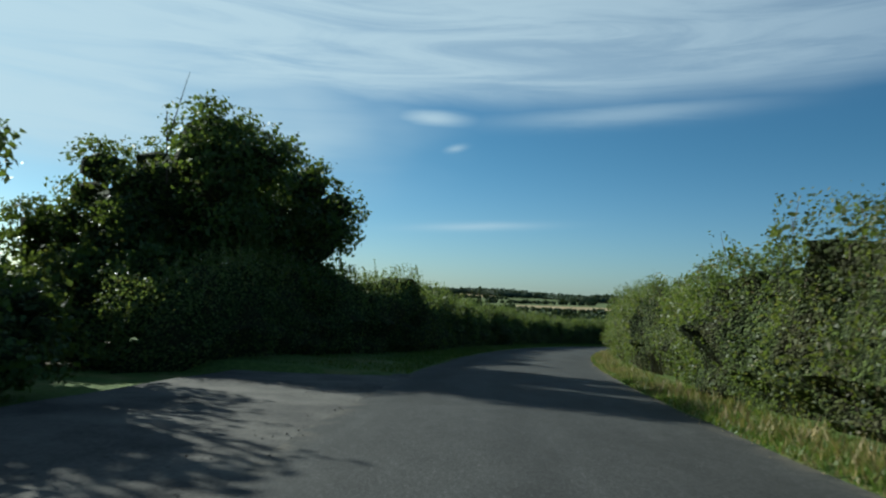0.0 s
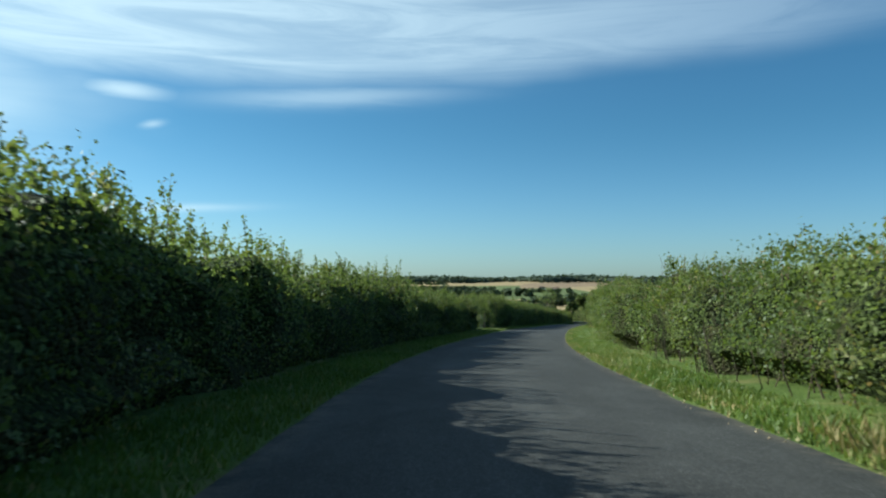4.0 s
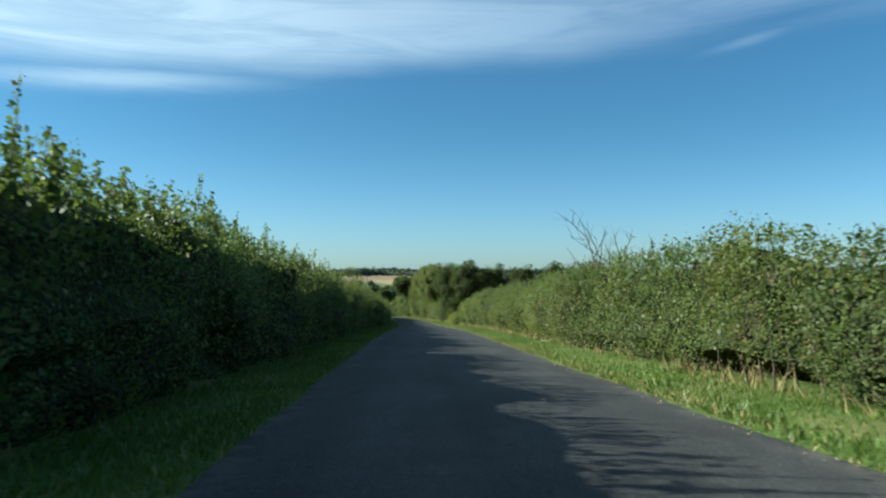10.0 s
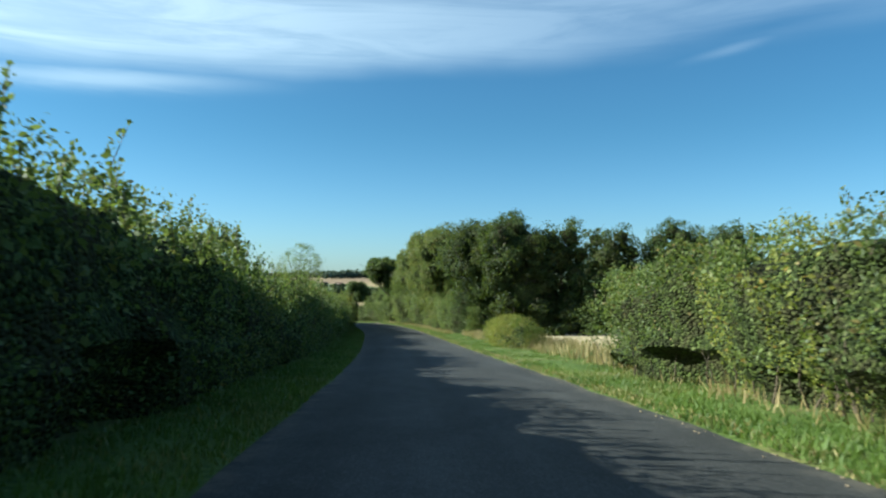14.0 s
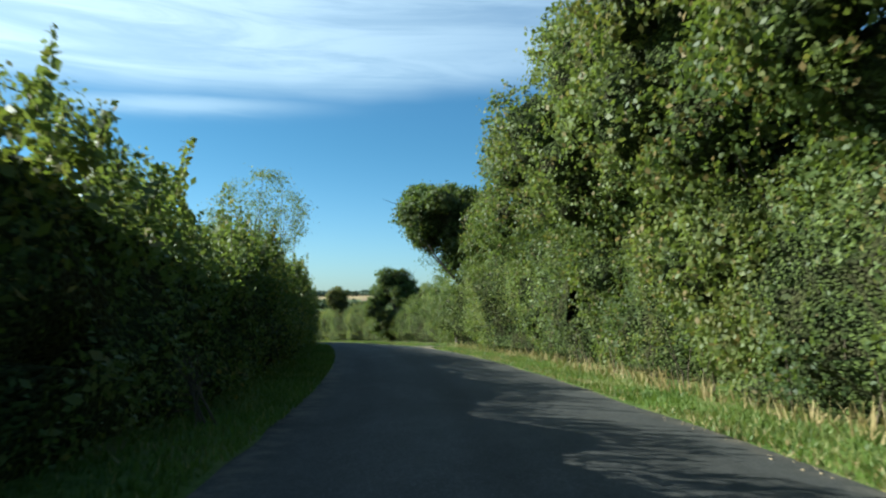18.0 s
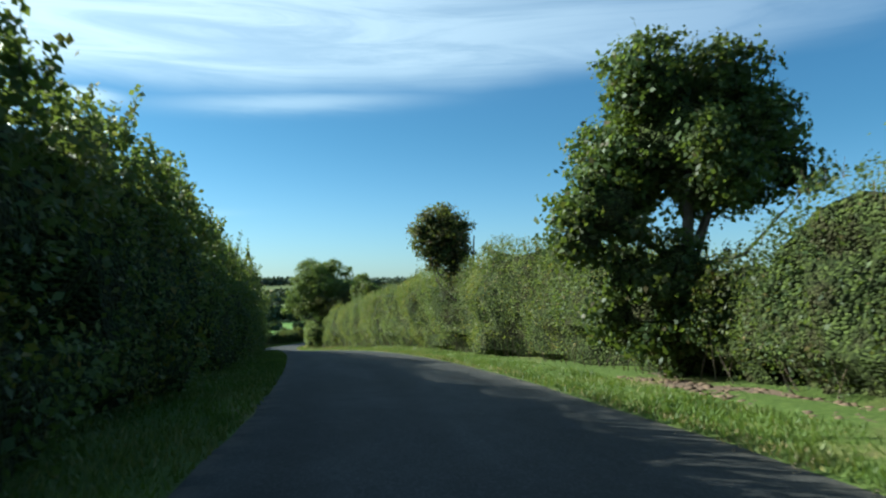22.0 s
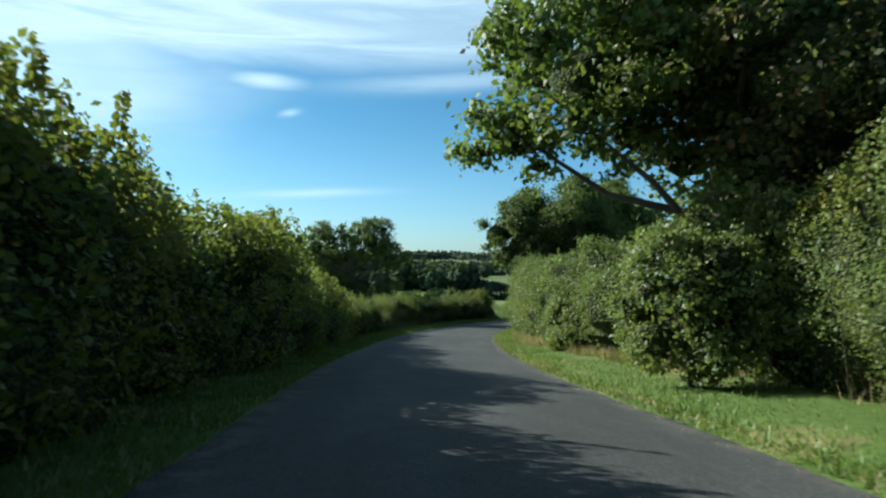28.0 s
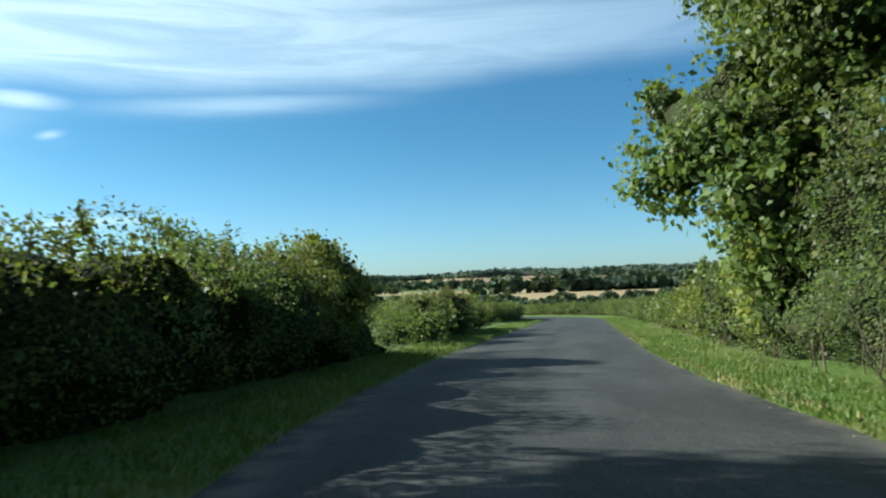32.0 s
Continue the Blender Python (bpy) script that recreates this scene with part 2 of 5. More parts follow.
# asphalt: fine chips, darker wheel tracks and old patches, pale dusty edges
ASPHALT, n = material("asphalt")
pos = n.add("ShaderNodeNewGeometry").outputs["Position"]
uv = n.add("ShaderNodeUVMap", uv_map="lane").outputs[0]
across = n.add("ShaderNodeSeparateXYZ", {0: uv})
chips = n.noise(pos, 38.0, 4, 0.8)
stone = n.add("ShaderNodeTexVoronoi", {"Vector": pos, "Scale": 55.0})
pale = n.math("GREATER_THAN", n.add("ShaderNodeSeparateColor", {0: stone.outputs["Color"]}).outputs[0], 0.86)
patchy = n.noise(n.map(uv, scale=(0.55, 0.22, 1)), 1.0, 5, 0.7, 0.8)
mid = n.noise(pos, 2.2, 5, 0.65)
big = n.noise(n.map(uv, scale=(0.9, 0.09, 1)), 1.0, 4)
v = n.math("ADD", n.range(chips, 0.32, 0.7, 0.45, 1.55, False), n.math("ADD", n.range(mid, 0.3, 0.7, -0.07, 0.07), n.range(big, 0.35, 0.65, -0.09, 0.09)))
track = n.math("MAXIMUM", n.range(n.math("ABSOLUTE", n.math("SUBTRACT", across.outputs[0], 0.75)), 0.0, 0.45, 1, 0), n.range(n.math("ABSOLUTE", n.math("SUBTRACT", across.outputs[0], -0.75)), 0.0, 0.45, 1, 0))
v = n.math("ADD", v, n.math("MULTIPLY", pale, 0.55))
v = n.math("MULTIPLY", v, n.math("MULTIPLY", n.range(track, 0, 1, 1.0, 0.86), n.range(patchy, 0.38, 0.62, 0.84, 1.10)))
c = n.mix(1.0, (0.053, 0.0535, 0.051, 1), n.add("ShaderNodeCombineXYZ", {0: v, 1: v, 2: v}).outputs[0], "MULTIPLY")
dust = n.math("MULTIPLY", n.range(n.math("ABSOLUTE", n.math("SUBTRACT", across.outputs[0], 1.0)), 2.1, 2.6), n.range(mid, 0.4, 0.62))
c = n.mix(n.math("MULTIPLY", dust, 0.55), c, (0.17, 0.145, 0.11, 1))
finish(n, bsdf(n, c, n.range(chips, 0.3, 0.7, 0.80, 0.96), bump(n, chips, 0.6, 0.006), spec=0.16))

# verge soil and short turf
TURF, n = material("turf")
pos = n.add("ShaderNodeNewGeometry").outputs["Position"]
a, b, c2 = n.noise(pos, 0.5, 4), n.noise(pos, 9.0, 4, 0.7), n.noise(pos, 60, 2)
c = n.mix(n.range(b, 0.3, 0.7), (0.06, 0.10, 0.018, 1), (0.125, 0.175, 0.038, 1))
c = n.mix(n.range(a, 0.5, 0.72, 0, 0.75), c, (0.23, 0.19, 0.08, 1))
finish(n, bsdf(n, c, 0.9, bump(n, n.math("ADD", b, n.math("MULTIPLY", c2, 0.4)), 0.8, 0.05), spec=0.2))

# open country: stubble, pasture and ploughland in large fields
LAND, n = material("farmland")
pos = n.add("ShaderNodeNewGeometry").outputs["Position"]
cell = n.add("ShaderNodeTexVoronoi", {"Vector": n.map(pos, loc=(40, 90, 0), rot=(0, 0, 0.4), scale=(0.0032, 0.0021, 0)), "Scale": 1.0, "Randomness": 0.8})
rc = n.add("ShaderNodeSeparateColor", {0: cell.outputs["Color"]}).outputs[0]
tan, green, brown = (0.33, 0.25, 0.13, 1), (0.115, 0.145, 0.05, 1), (0.25, 0.18, 0.11, 1)
c = n.mix(n.math("GREATER_THAN", rc, 0.52), green, tan)
c = n.mix(n.math("GREATER_THAN", rc, 0.82), c, brown)
px = n.add("ShaderNodeSeparateXYZ", {0: pos})
meadow = n.math("MULTIPLY", n.math("LESS_THAN", px.outputs[0], n.math("MULTIPLY_ADD", px.outputs[1], -0.33, 38)), n.math("MULTIPLY", n.math("GREATER_THAN", px.outputs[1], 330), n.math("LESS_THAN", px.outputs[1], 610)))
c = n.mix(meadow, c, (0.12, 0.21, 0.045, 1))
plough = n.math("MULTIPLY", n.math("GREATER_THAN", px.outputs[0], -30), n.math("LESS_THAN", px.outputs[1], 260))
c = n.mix(plough, c, (0.21, 0.16, 0.10, 1))
g1, g2 = n.noise(pos, 0.05, 4), n.noise(n.map(pos, rot=(0, 0, 0.5), scale=(1.4, 0.05, 1)), 1.0, 3)
v = n.math("ADD", n.range(g1, 0.3, 0.7, 0.85, 1.12), n.range(g2, 0.3, 0.7, -0.12, 0.12))
c = n.mix(1.0, c, n.add("ShaderNodeCombineXYZ", {0: v, 1: v, 2: v}).outputs[0], "MULTIPLY")
finish(n, bsdf(n, c, 0.95, bump(n, n.noise(pos, 1.5, 4), 0.6, 0.2), spec=0.15))

# ---- the line of the lane ----
# stations along the driven line: x, y, z of the road under the camera
EYE = 1.2
line = [Vector((r[1], r[2], r[3] - EYE)) for r in ROWS]
first, last = line[0] - line[1], line[-1] - line[-2]
first.normalize()
head = [line[0] + first * k * 6 + Vector((0.012, 0.0, 0)) * (k * 6) ** 2 * 0.2 for k in range(12, 0, -1)]
tail, at, turn = [], line[-1].copy(), math.atan2(last.y, last.x)
for k in range(26):
    turn += radians((-5.0, -4.5, -3.5, -2.2, 0, 0, 0, 0, 0, 0, 1.0, 4.0, 6.0, 6.0, 5.0, 4.0, 3.0)[k] if k < 17 else 0.4)
    at = at + Vector((math.cos(turn), math.sin(turn), -0.030 if k < 16 else -0.02)) * 6
    tail.append(at.copy())
KNOTS = np.array([tuple(p) for p in head + line + tail])


def spline(p, step):
    """Catmull-Rom through the stations, then even steps along it."""
    q = np.vstack([2 * p[0] - p[1], p, 2 * p[-1] - p[-2]])
    t = np.linspace(0, 1, 12, endpoint=False)[:, None]
    out = []
    for i in range(1, len(q) - 2):
        a, b, c, e = q[i - 1], q[i], q[i + 1], q[i + 2]
        out.append(0.5 * (2 * b + (c - a) * t + (2 * a - 5 * b + 4 * c - e) * t ** 2 + (3 * b - a - 3 * c + e) * t ** 3))
    out = np.vstack(out + [p[-1:]])
    s = np.concatenate([[0], np.cumsum(np.linalg.norm(np.diff(out[:, :2], axis=0), axis=1))])
    n_ = int(s[-1] / step)
    g = np.linspace(0, s[-1], n_ + 1)
    return np.stack([np.interp(g, s, out[:, k]) for k in range(3)], 1), g


LINE, STA = spline(KNOTS, 0.5)
i0 = int(np.argmin(np.linalg.norm(LINE[:, :2] - KNOTS[len(head), :2], axis=1)))
STA = STA - STA[i0]
# smooth heights and headings
def smooth(v, n_):
    k = np.hanning(n_ + 2)[1:-1]
    k /= k.sum()
    pad = np.vstack([v[:1] + (np.arange(-(n_ // 2), 0)[:, None]) * (v[1] - v[0]), v, v[-1:] + np.arange(1, n_ // 2 + 1)[:, None] * (v[-1] - v[-2])])
    return np.stack([np.convolve(pad[:, i], k, "valid") for i in range(v.shape[1])], 1)


LINE = smooth(LINE, 21)
TAN = np.gradient(LINE, axis=0)
TAN[:, 2] = 0
TAN /= np.linalg.norm(TAN, axis=1)[:, None]
NOR = np.stack([TAN[:, 1], -TAN[:, 0], np.zeros(len(TAN))], 1)   # to the right
S0, S1 = STA[0], STA[-1]


def on(s, o, z=0.0):
    """Places at stations s, offsets o to the right and heights z over the road."""
    s, o, z = np.broadcast_arrays(np.asarray(s, float), np.asarray(o, float), np.asarray(z, float))
    p = np.stack([np.interp(s, STA, LINE[:, k]) for k in range(3)], -1)
    nn = np.stack([np.interp(s, STA, NOR[:, k]) for k in range(3)], -1)
    p = p + nn * o[..., None]
    p[..., 2] += z
    return p


def heading(s):
    t = [np.interp(s, STA, TAN[:, k]) for k in range(2)]
    return math.atan2(t[1], t[0])


def place(s, o, z=0.0, spin=0.0):
    p = on(s, o, z)
    return Matrix.Translation(Vector(p)) @ Matrix.Rotation(heading(s) + spin, 4, "Z")


# ---- mesh helpers ----
def mesh(name, verts, faces, mat, uv=None):
    """One mesh from arrays; all faces have the same number of corners, or faces is a list."""
    me = bpy.data.meshes.new(name)
    verts = np.asarray(verts, np.float32)
    if isinstance(faces, np.ndarray):
        k = faces.shape[1]
        me.vertices.add(len(verts))
        me.vertices.foreach_set("co", verts.ravel())
        me.loops.add(faces.size)
        me.loops.foreach_set("vertex_index", faces.astype(np.int32).ravel())
        me.polygons.add(len(faces))
        me.polygons.foreach_set("loop_start", np.arange(0, faces.size, k, dtype=np.int32))
        me.polygons.foreach_set("loop_total", np.full(len(faces), k, np.int32))
        me.update(calc_edges=True)
    else:
        me.from_pydata(verts.tolist(), [], faces)
    if uv is not None:
        lay = me.uv_layers.new(name="lane")
        vi = np.empty(len(me.loops), np.int32)
        me.loops.foreach_get("vertex_index", vi)
        lay.data.foreach_set("uv", np.asarray(uv, np.float32)[vi].ravel())
    me.materials.append(mat)
    return me


def sub(name, me, parent, label=""):
    ob = new(name, me)
    ob.parent = parent
    return tagged(ob, label)


def part(name, bm, mat, parent, label=""):
    me = bpy.data.meshes.new(name)
    bm.to_mesh(me)
    bm.free()
    me.materials.append(mat)
    return sub(name, me, parent, label)


def grid_faces(a, b):
    i = np.arange((a - 1) * (b - 1))
    r, c = i // (b - 1), i % (b - 1)
    v = r * b + c
    return np.stack([v, v + 1, v + b + 1, v + b], 1)


def leaf_quads(rng, centres, size, out, droop=0.0, aspect=0.62, spread=0.9):
    """A small kite-shaped leaf at every centre, facing roughly along out."""
    k = len(centres)
    nrm = out + rng.normal(0, spread, (k, 3))
    nrm /= np.linalg.norm(nrm, axis=1)[:, None] + 1e-9
    a = np.cross(nrm, rng.normal(0, 1, (k, 3)))
    a[:, 2] -= droop
    a /= np.linalg.norm(a, axis=1)[:, None] + 1e-9
    b = np.cross(nrm, a)
    b /= np.linalg.norm(b, axis=1)[:, None] + 1e-9
    sz = (size * rng.uniform(0.6, 1.35, k))[:, None]
    fold = nrm * sz * 0.10
    v = np.stack([centres - a * sz * 0.5, centres + b * sz * 0.5 * aspect + fold, centres + a * sz * 0.55, centres - b * sz * 0.5 * aspect + fold], 1)
    return v.reshape(-1, 3)


def quads(k):
    return np.arange(k * 4).reshape(k, 4)


def tube(bm, pts, radii, sides=6):
    """A tapered limb through the points."""
    rings = []
    for i, p in enumerate(pts):
        d_ = (pts[min(i + 1, len(pts) - 1)] - pts[max(i - 1, 0)]).normalized()
        u = d_.orthogonal().normalized()
        v_ = d_.cross(u)
        rings.append([bm.verts.new(p + (u * math.cos(k * math.tau / sides) + v_ * math.sin(k * math.tau / sides)) * radii[i]) for k in range(sides)])
    for r0, r1 in zip(rings, rings[1:]):
        for k in range(sides):
            bm.faces.new((r0[k], r0[(k + 1) % sides], r1[(k + 1) % sides], r1[k]))
    bm.faces.new(rings[-1])


def box(bm, x0, x1, y0, y1, z0, z1, bevel=0.0):
    m = Matrix.Translation(((x0 + x1) / 2, (y0 + y1) / 2, (z0 + z1) / 2)) @ Matrix.Diagonal((x1 - x0, y1 - y0, z1 - z0, 1))
    r = bmesh.ops.create_cube(bm, size=1, matrix=m)
    if bevel:
        e = list({e for v in r["verts"] for e in v.link_edges})
        bmesh.ops.bevel(bm, geom=e, offset=bevel, segments=1, affect="EDGES")


# ---- ground ----
def table(rows, s):
    """Values that change along the lane: rows of station and value."""
    r = np.array(rows, float)
    return np.interp(s, r[:, 0], r[:, 1])


LEFT_EDGE = [(-80, -1.6), (100, -1.5), (200, -1.5), (260, -1.7), (300, -1.5), (380, -1.7), (430, -1.8), (500, -1.6), (600, -1.6)]
RIGHT_EDGE = [(-80, 3.5), (600, 3.5)]


def nearest(x, y):
    """Station, offset and road height for points of the plan."""
    L = LINE[::4]
    k = np.empty(len(x), int)
    for a in range(0, len(x), 4000):
        dd = (x[a:a + 4000, None] - L[None, :, 0]) ** 2 + (y[a:a + 4000, None] - L[None, :, 1]) ** 2
        k[a:a + 4000] = dd.argmin(1)
    dist = np.hypot(x - L[k, 0], y - L[k, 1])
    o = (x - L[k, 0]) * NOR[::4][k, 0] + (y - L[k, 1]) * NOR[::4][k, 1]
    return k, dist, o, L[k, 2]


def steps(lo, hi, a, b, fine_step):
    """Even fine steps from a to b, growing outwards to lo and hi."""
    v = list(np.arange(a, b, fine_step))
    st, p = fine_step, a
    while p > lo:
        st *= 1.22
        p -= st
        v.insert(0, p)
    st, p = fine_step, v[-1]
    while p < hi:
        st *= 1.22
        p += st
        v.append(p)
    return np.array(v)


def land_height(x, y):
    k, dist, o, zr = nearest(x, y)
    y_ = y
    # far valley floor and the ridge behind it
    far = -27 + 0.000008 * np.maximum(0, np.hypot(x + 60, y - 300) - 250) ** 2 * 1.0
    rim = np.hypot(x + 60, y - 300)
    far = np.where(rim > 2450, np.minimum(far, 11.7) - 0.03 * (rim - 2450), far)
    far = far + 2.5 * np.sin(x * 0.004 + 1) * np.sin(y * 0.003)
    near = zr - 0.16 - 0.035 * np.clip(np.abs(o) - 8, 0, 60) * np.where(o > 0, 1.0, 0.25)
    t = np.clip((dist - 30) / 260, 0, 1)
    t = t * t * (3 - 2 * t)
    return near * (1 - t) + far * t


gx = steps(-4200, 4200, -150, 90, 4.0)
gy = steps(-2500, 4600, -60, 560, 4.0)
GX, GY = np.meshgrid(gx, gy)
gz = land_height(GX.ravel(), GY.ravel())
ground = new("ground", mesh("ground", np.stack([GX.ravel(), GY.ravel(), gz], 1), grid_faces(len(gy), len(gx)), LAND))
for p in ground.data.polygons:
    p.use_smooth = True
tagged(ground, "open farmland of stubble and pasture fields", "ground", kind="structure")


def strip(name, s, offs, heights, mat, wob=None):
    """A band along the lane: offsets and heights are arrays per station, one column per line."""
    p = on(s[:, None], offs, heights)
    uv = np.stack([offs, np.broadcast_to(s[:, None], offs.shape)], -1).reshape(-1, 2)
    ob = new(name, mesh(name, p.reshape(-1, 3), grid_faces(*offs.shape), mat, uv))
    for q in ob.data.polygons:
        q.use_smooth = True
    return ob


rng = np.random.default_rng(7)
ss = np.arange(S0, S1, 0.5)
ragged = smooth(rng.normal(0, 1, (len(ss), 2)), 5)
le = table(LEFT_EDGE, ss) + ragged[:, 0] * 0.06
re_ = table(RIGHT_EDGE, ss) + ragged[:, 1] * 0.06
cols = np.linspace(0, 1, 9)[None, :]
offs = le[:, None] * (1 - cols) + re_[:, None] * cols
crown = 0.05 * (1 - (2 * cols - 1) ** 2) + 0 * offs
road = strip("road", ss, offs, crown, ASPHALT)
tagged(road, "narrow grey asphalt country lane with worn edges", "road", kind="structure")
for side, edge_, far_ in (("left", le, -8.2), ("right", re_, 8.2)):
    u = np.linspace(0, 1, 10)[None, :]
    o = edge_[:, None] * (1 - u) + far_ * u
    o[:, 0] -= np.sign(far_) * 0.12
    h = 0.11 * np.clip(u * 8, 0, 1) + 0.10 * u - 0.03 + 0.05 * smooth(rng.normal(0, 1, (len(ss), 10)), 7) * np.clip(u * 6, 0, 1)
    cut = (((ss > -3) & (ss < 15.6)) if side == "left" else ((ss > 281.9) & (ss < 289.7)))[:, None]
    h = np.where(cut, h * 0 - 0.10, h)
    if side == "left":
        o, h = o[:, ::-1], h[:, ::-1]
    v = strip("verge_" + side, ss, o, h, TURF)
    tagged(v, "grass verge along the lane with dry tufts", "verge", kind="structure")


# ---- hedges ----
def clumpy(rng, s, z, scale=0.55):
    """Smooth random values over a surface, about 0 to 1, for clumps and gaps in the foliage."""
    gs, gz_ = int((s.max() - s.min()) / scale) + 3, int((z.max() - z.min()) / scale) + 3
    g = rng.random((gs, gz_))
    a, b = (s - s.min()) / scale, (z - z.min()) / scale
    i, j = a.astype(int), b.astype(int)
    a, b = a - i, b - j
    a, b = a * a * (3 - 2 * a), b * b * (3 - 2 * b)
    return (g[i, j] * (1 - a) + g[i + 1, j] * a) * (1 - b) + (g[i, j + 1] * (1 - a) + g[i + 1, j + 1] * a) * b


def hedge(name, rows, side, mat, label, density=170, size=0.066, shoots=1.0, seed=1, category="hedge", back=2.4, rough=1.0, spots=None, ends=(1, 1), thin=0.0, reach=1.0):
    """A hedge along the lane. rows: station, offset of its foot by the lane, height. side: -1 left of the lane, 1 right of it.
    spots: another leaf material that takes over in patches."""
    rng = np.random.default_rng(seed)
    r = np.array(rows, float)
    s = np.linspace(r[0, 0], r[-1, 0], int((r[-1, 0] - r[0, 0]) / 0.4) + 1)
    foot, tall = np.interp(s, r[:, 0], r[:, 1]), np.interp(s, r[:, 0], r[:, 2])
    end = np.clip(np.minimum(s - s[0] + 9 * (1 - ends[0]), s[-1] - s + 9 * (1 - ends[1])) / 0.8, 0.0, 1.0)
    tall = tall * (0.75 + 0.25 * np.sqrt(end))
    # profile from the lane-side foot over the top to the back
    prof = np.array([(0.30, 0.0), (0.10, 0.12), (0.0, 0.28), (0.0, 0.46), (0.08, 0.64), (0.22, 0.80), (0.48, 0.93), (0.95, 0.98), (1.5, 0.96), (1.95, 0.8), (2.2, 0.4), (2.2, 0.0)])
    if side > 0 and back > 2.3:
        # sunny side: cut by machine, hollow and leggy at the foot
        prof[:5] = [(0.66, 0.0), (0.50, 0.09), (0.16, 0.22), (0.0, 0.40), (0.04, 0.62)]
    prof[:, 0] *= back / 2.4
    P_ = len(prof)
    nz = smooth(rng.normal(0, 1, (len(s), P_)), 9) * 1.3 + smooth(rng.normal(0, 1, (len(s), P_)), 3) * 0.6
    bulge = smooth(rng.normal(0, 1, (len(s), 1)), 15) * 1.4
    top_wave = smooth(rng.normal(0, 1, (len(s), 1)), 21)[:, 0] * 0.34 + smooth(rng.normal(0, 1, (len(s), 1)), 5)[:, 0] * (0.34 if side < 0 else 0.22)
    # the roughness dies away where one hedge runs on into the next
    joint = np.minimum(np.clip((s - s[0]) / 2.5, 0, 1) if not ends[0] else 1.0, np.clip((s[-1] - s) / 2.5, 0, 1) if not ends[1] else 1.0) * np.ones(len(s))
    nz, bulge, top_wave = nz * joint[:, None], bulge * joint[:, None], top_wave * joint
    width = 0.5 + 0.5 * np.sqrt(end)
    rounded = np.clip(np.minimum(s - s[0] - 0.5 + 9 * (1 - ends[0]), s[-1] - 0.5 - s + 9 * (1 - ends[1])) / min(1.7, 0.2 * (s[-1] - s[0])), 0.02, 1.0) ** 0.7
    mid = back * 0.46

    # dark cavities, shared by the leaves and the inner mass
    cav = rng.random((int((s[-1] - s[0]) / 1.2) + 3, 6))

    def hollow(st, col):
        a, b = np.clip((st - s[0]) / 1.2, 0, len(cav) - 1.01), np.clip(col * 0.72, 0, 4.99)
        i, j = a.astype(int), b.astype(int)
        a, b = a - i, b - j
        v = (cav[i, j] * (1 - a) + cav[i + 1, j] * a) * (1 - b) + (cav[i, j + 1] * (1 - a) + cav[i + 1, j + 1] * a) * b
        return np.clip((0.33 - v) / 0.10, 0, 1) * (col < 5.2)

    def shell(shrink, lower):
        O = foot[:, None] + side * (mid + (prof[None, :, 0] - mid) * width[:, None] * shrink - (nz * (0.20 if side < 0 else 0.32) + bulge * (0.24 if side < 0 else 0.46)) * rough)
        Z = prof[None, :, 1] * (tall + (top_wave + bulge[:, 0] * 0.12) * rough)[:, None] + nz * 0.10 * rough * (prof[None, :, 1] > 0.1) - lower * (prof[None, :, 1] > 0.3)
        if lower:
            O = O + side * 0.5 * hollow(s[:, None] + 0.0 * O, np.arange(P_)[None, :] + 0.0 * O)
            O = foot[:, None] + side * mid + (O - foot[:, None] - side * mid) * rounded[:, None]
            Z = Z * rounded[:, None]
        Z[:, 0] = Z[:, -1] = -0.1
        return on(s[:, None], O, Z), O, Z

    surf, O, Z = shell(1.0, 0.0)
    thing = new(name)
    thing.location = Vector(on(s.mean(), foot.mean(), 0))
    base = np.array(thing.location)
    core = shell(0.69, (0.36 if side > 0 else 0.28) + 0.14 * thin)[0]
    f = grid_faces(*core.shape[:2])
    ff = f if side > 0 else f[:, ::-1]
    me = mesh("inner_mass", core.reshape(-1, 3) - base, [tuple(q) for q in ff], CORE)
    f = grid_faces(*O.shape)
    sub("inner_mass", me, thing, "solid inner mass of twigs and leaves, coloured dark for shade")
    # leaves over the surface
    flat = surf.reshape(-1, 3)
    fa, fb, fc, fd = (flat[f[:, k]] for k in range(4))
    nrm = np.cross(fb - fa, fd - fa)
    area = np.linalg.norm(nrm, axis=1)
    nrm = nrm / (area[:, None] + 1e-9) * side
    col_ = np.arange(len(f)) % (P_ - 1)
    keep = np.select([col_ >= 9, col_ >= 7, col_ >= 4], [0.06, 0.38, 1.35 if side > 0 else 1.6], 1.0)
    if side > 0 and back > 2.3:
        keep = keep * np.select([col_ == 0, col_ == 1], [0.25, 0.7], 1.0)
    out_verts = []
    for layer, (dens, sz) in enumerate(((density, size * 0.88), (max(density * 0.13, 24), size * 1.4))):
        cnt = rng.poisson(area * dens * keep)
        idx = np.repeat(np.arange(len(f)), cnt)
        u_, v_ = rng.random((2, len(idx), 1))
        c = (fa[idx] * (1 - u_) + fb[idx] * u_) * (1 - v_) + (fd[idx] * (1 - u_) + fc[idx] * u_) * v_
        st = s[idx // (P_ - 1)] + 0.4 * v_[:, 0]
        hh = col_[idx] * 0.5 + u_[:, 0] * 0.5
        cl = clumpy(rng, st, hh, 0.5)
        hole = hollow(st, col_[idx] + u_[:, 0])
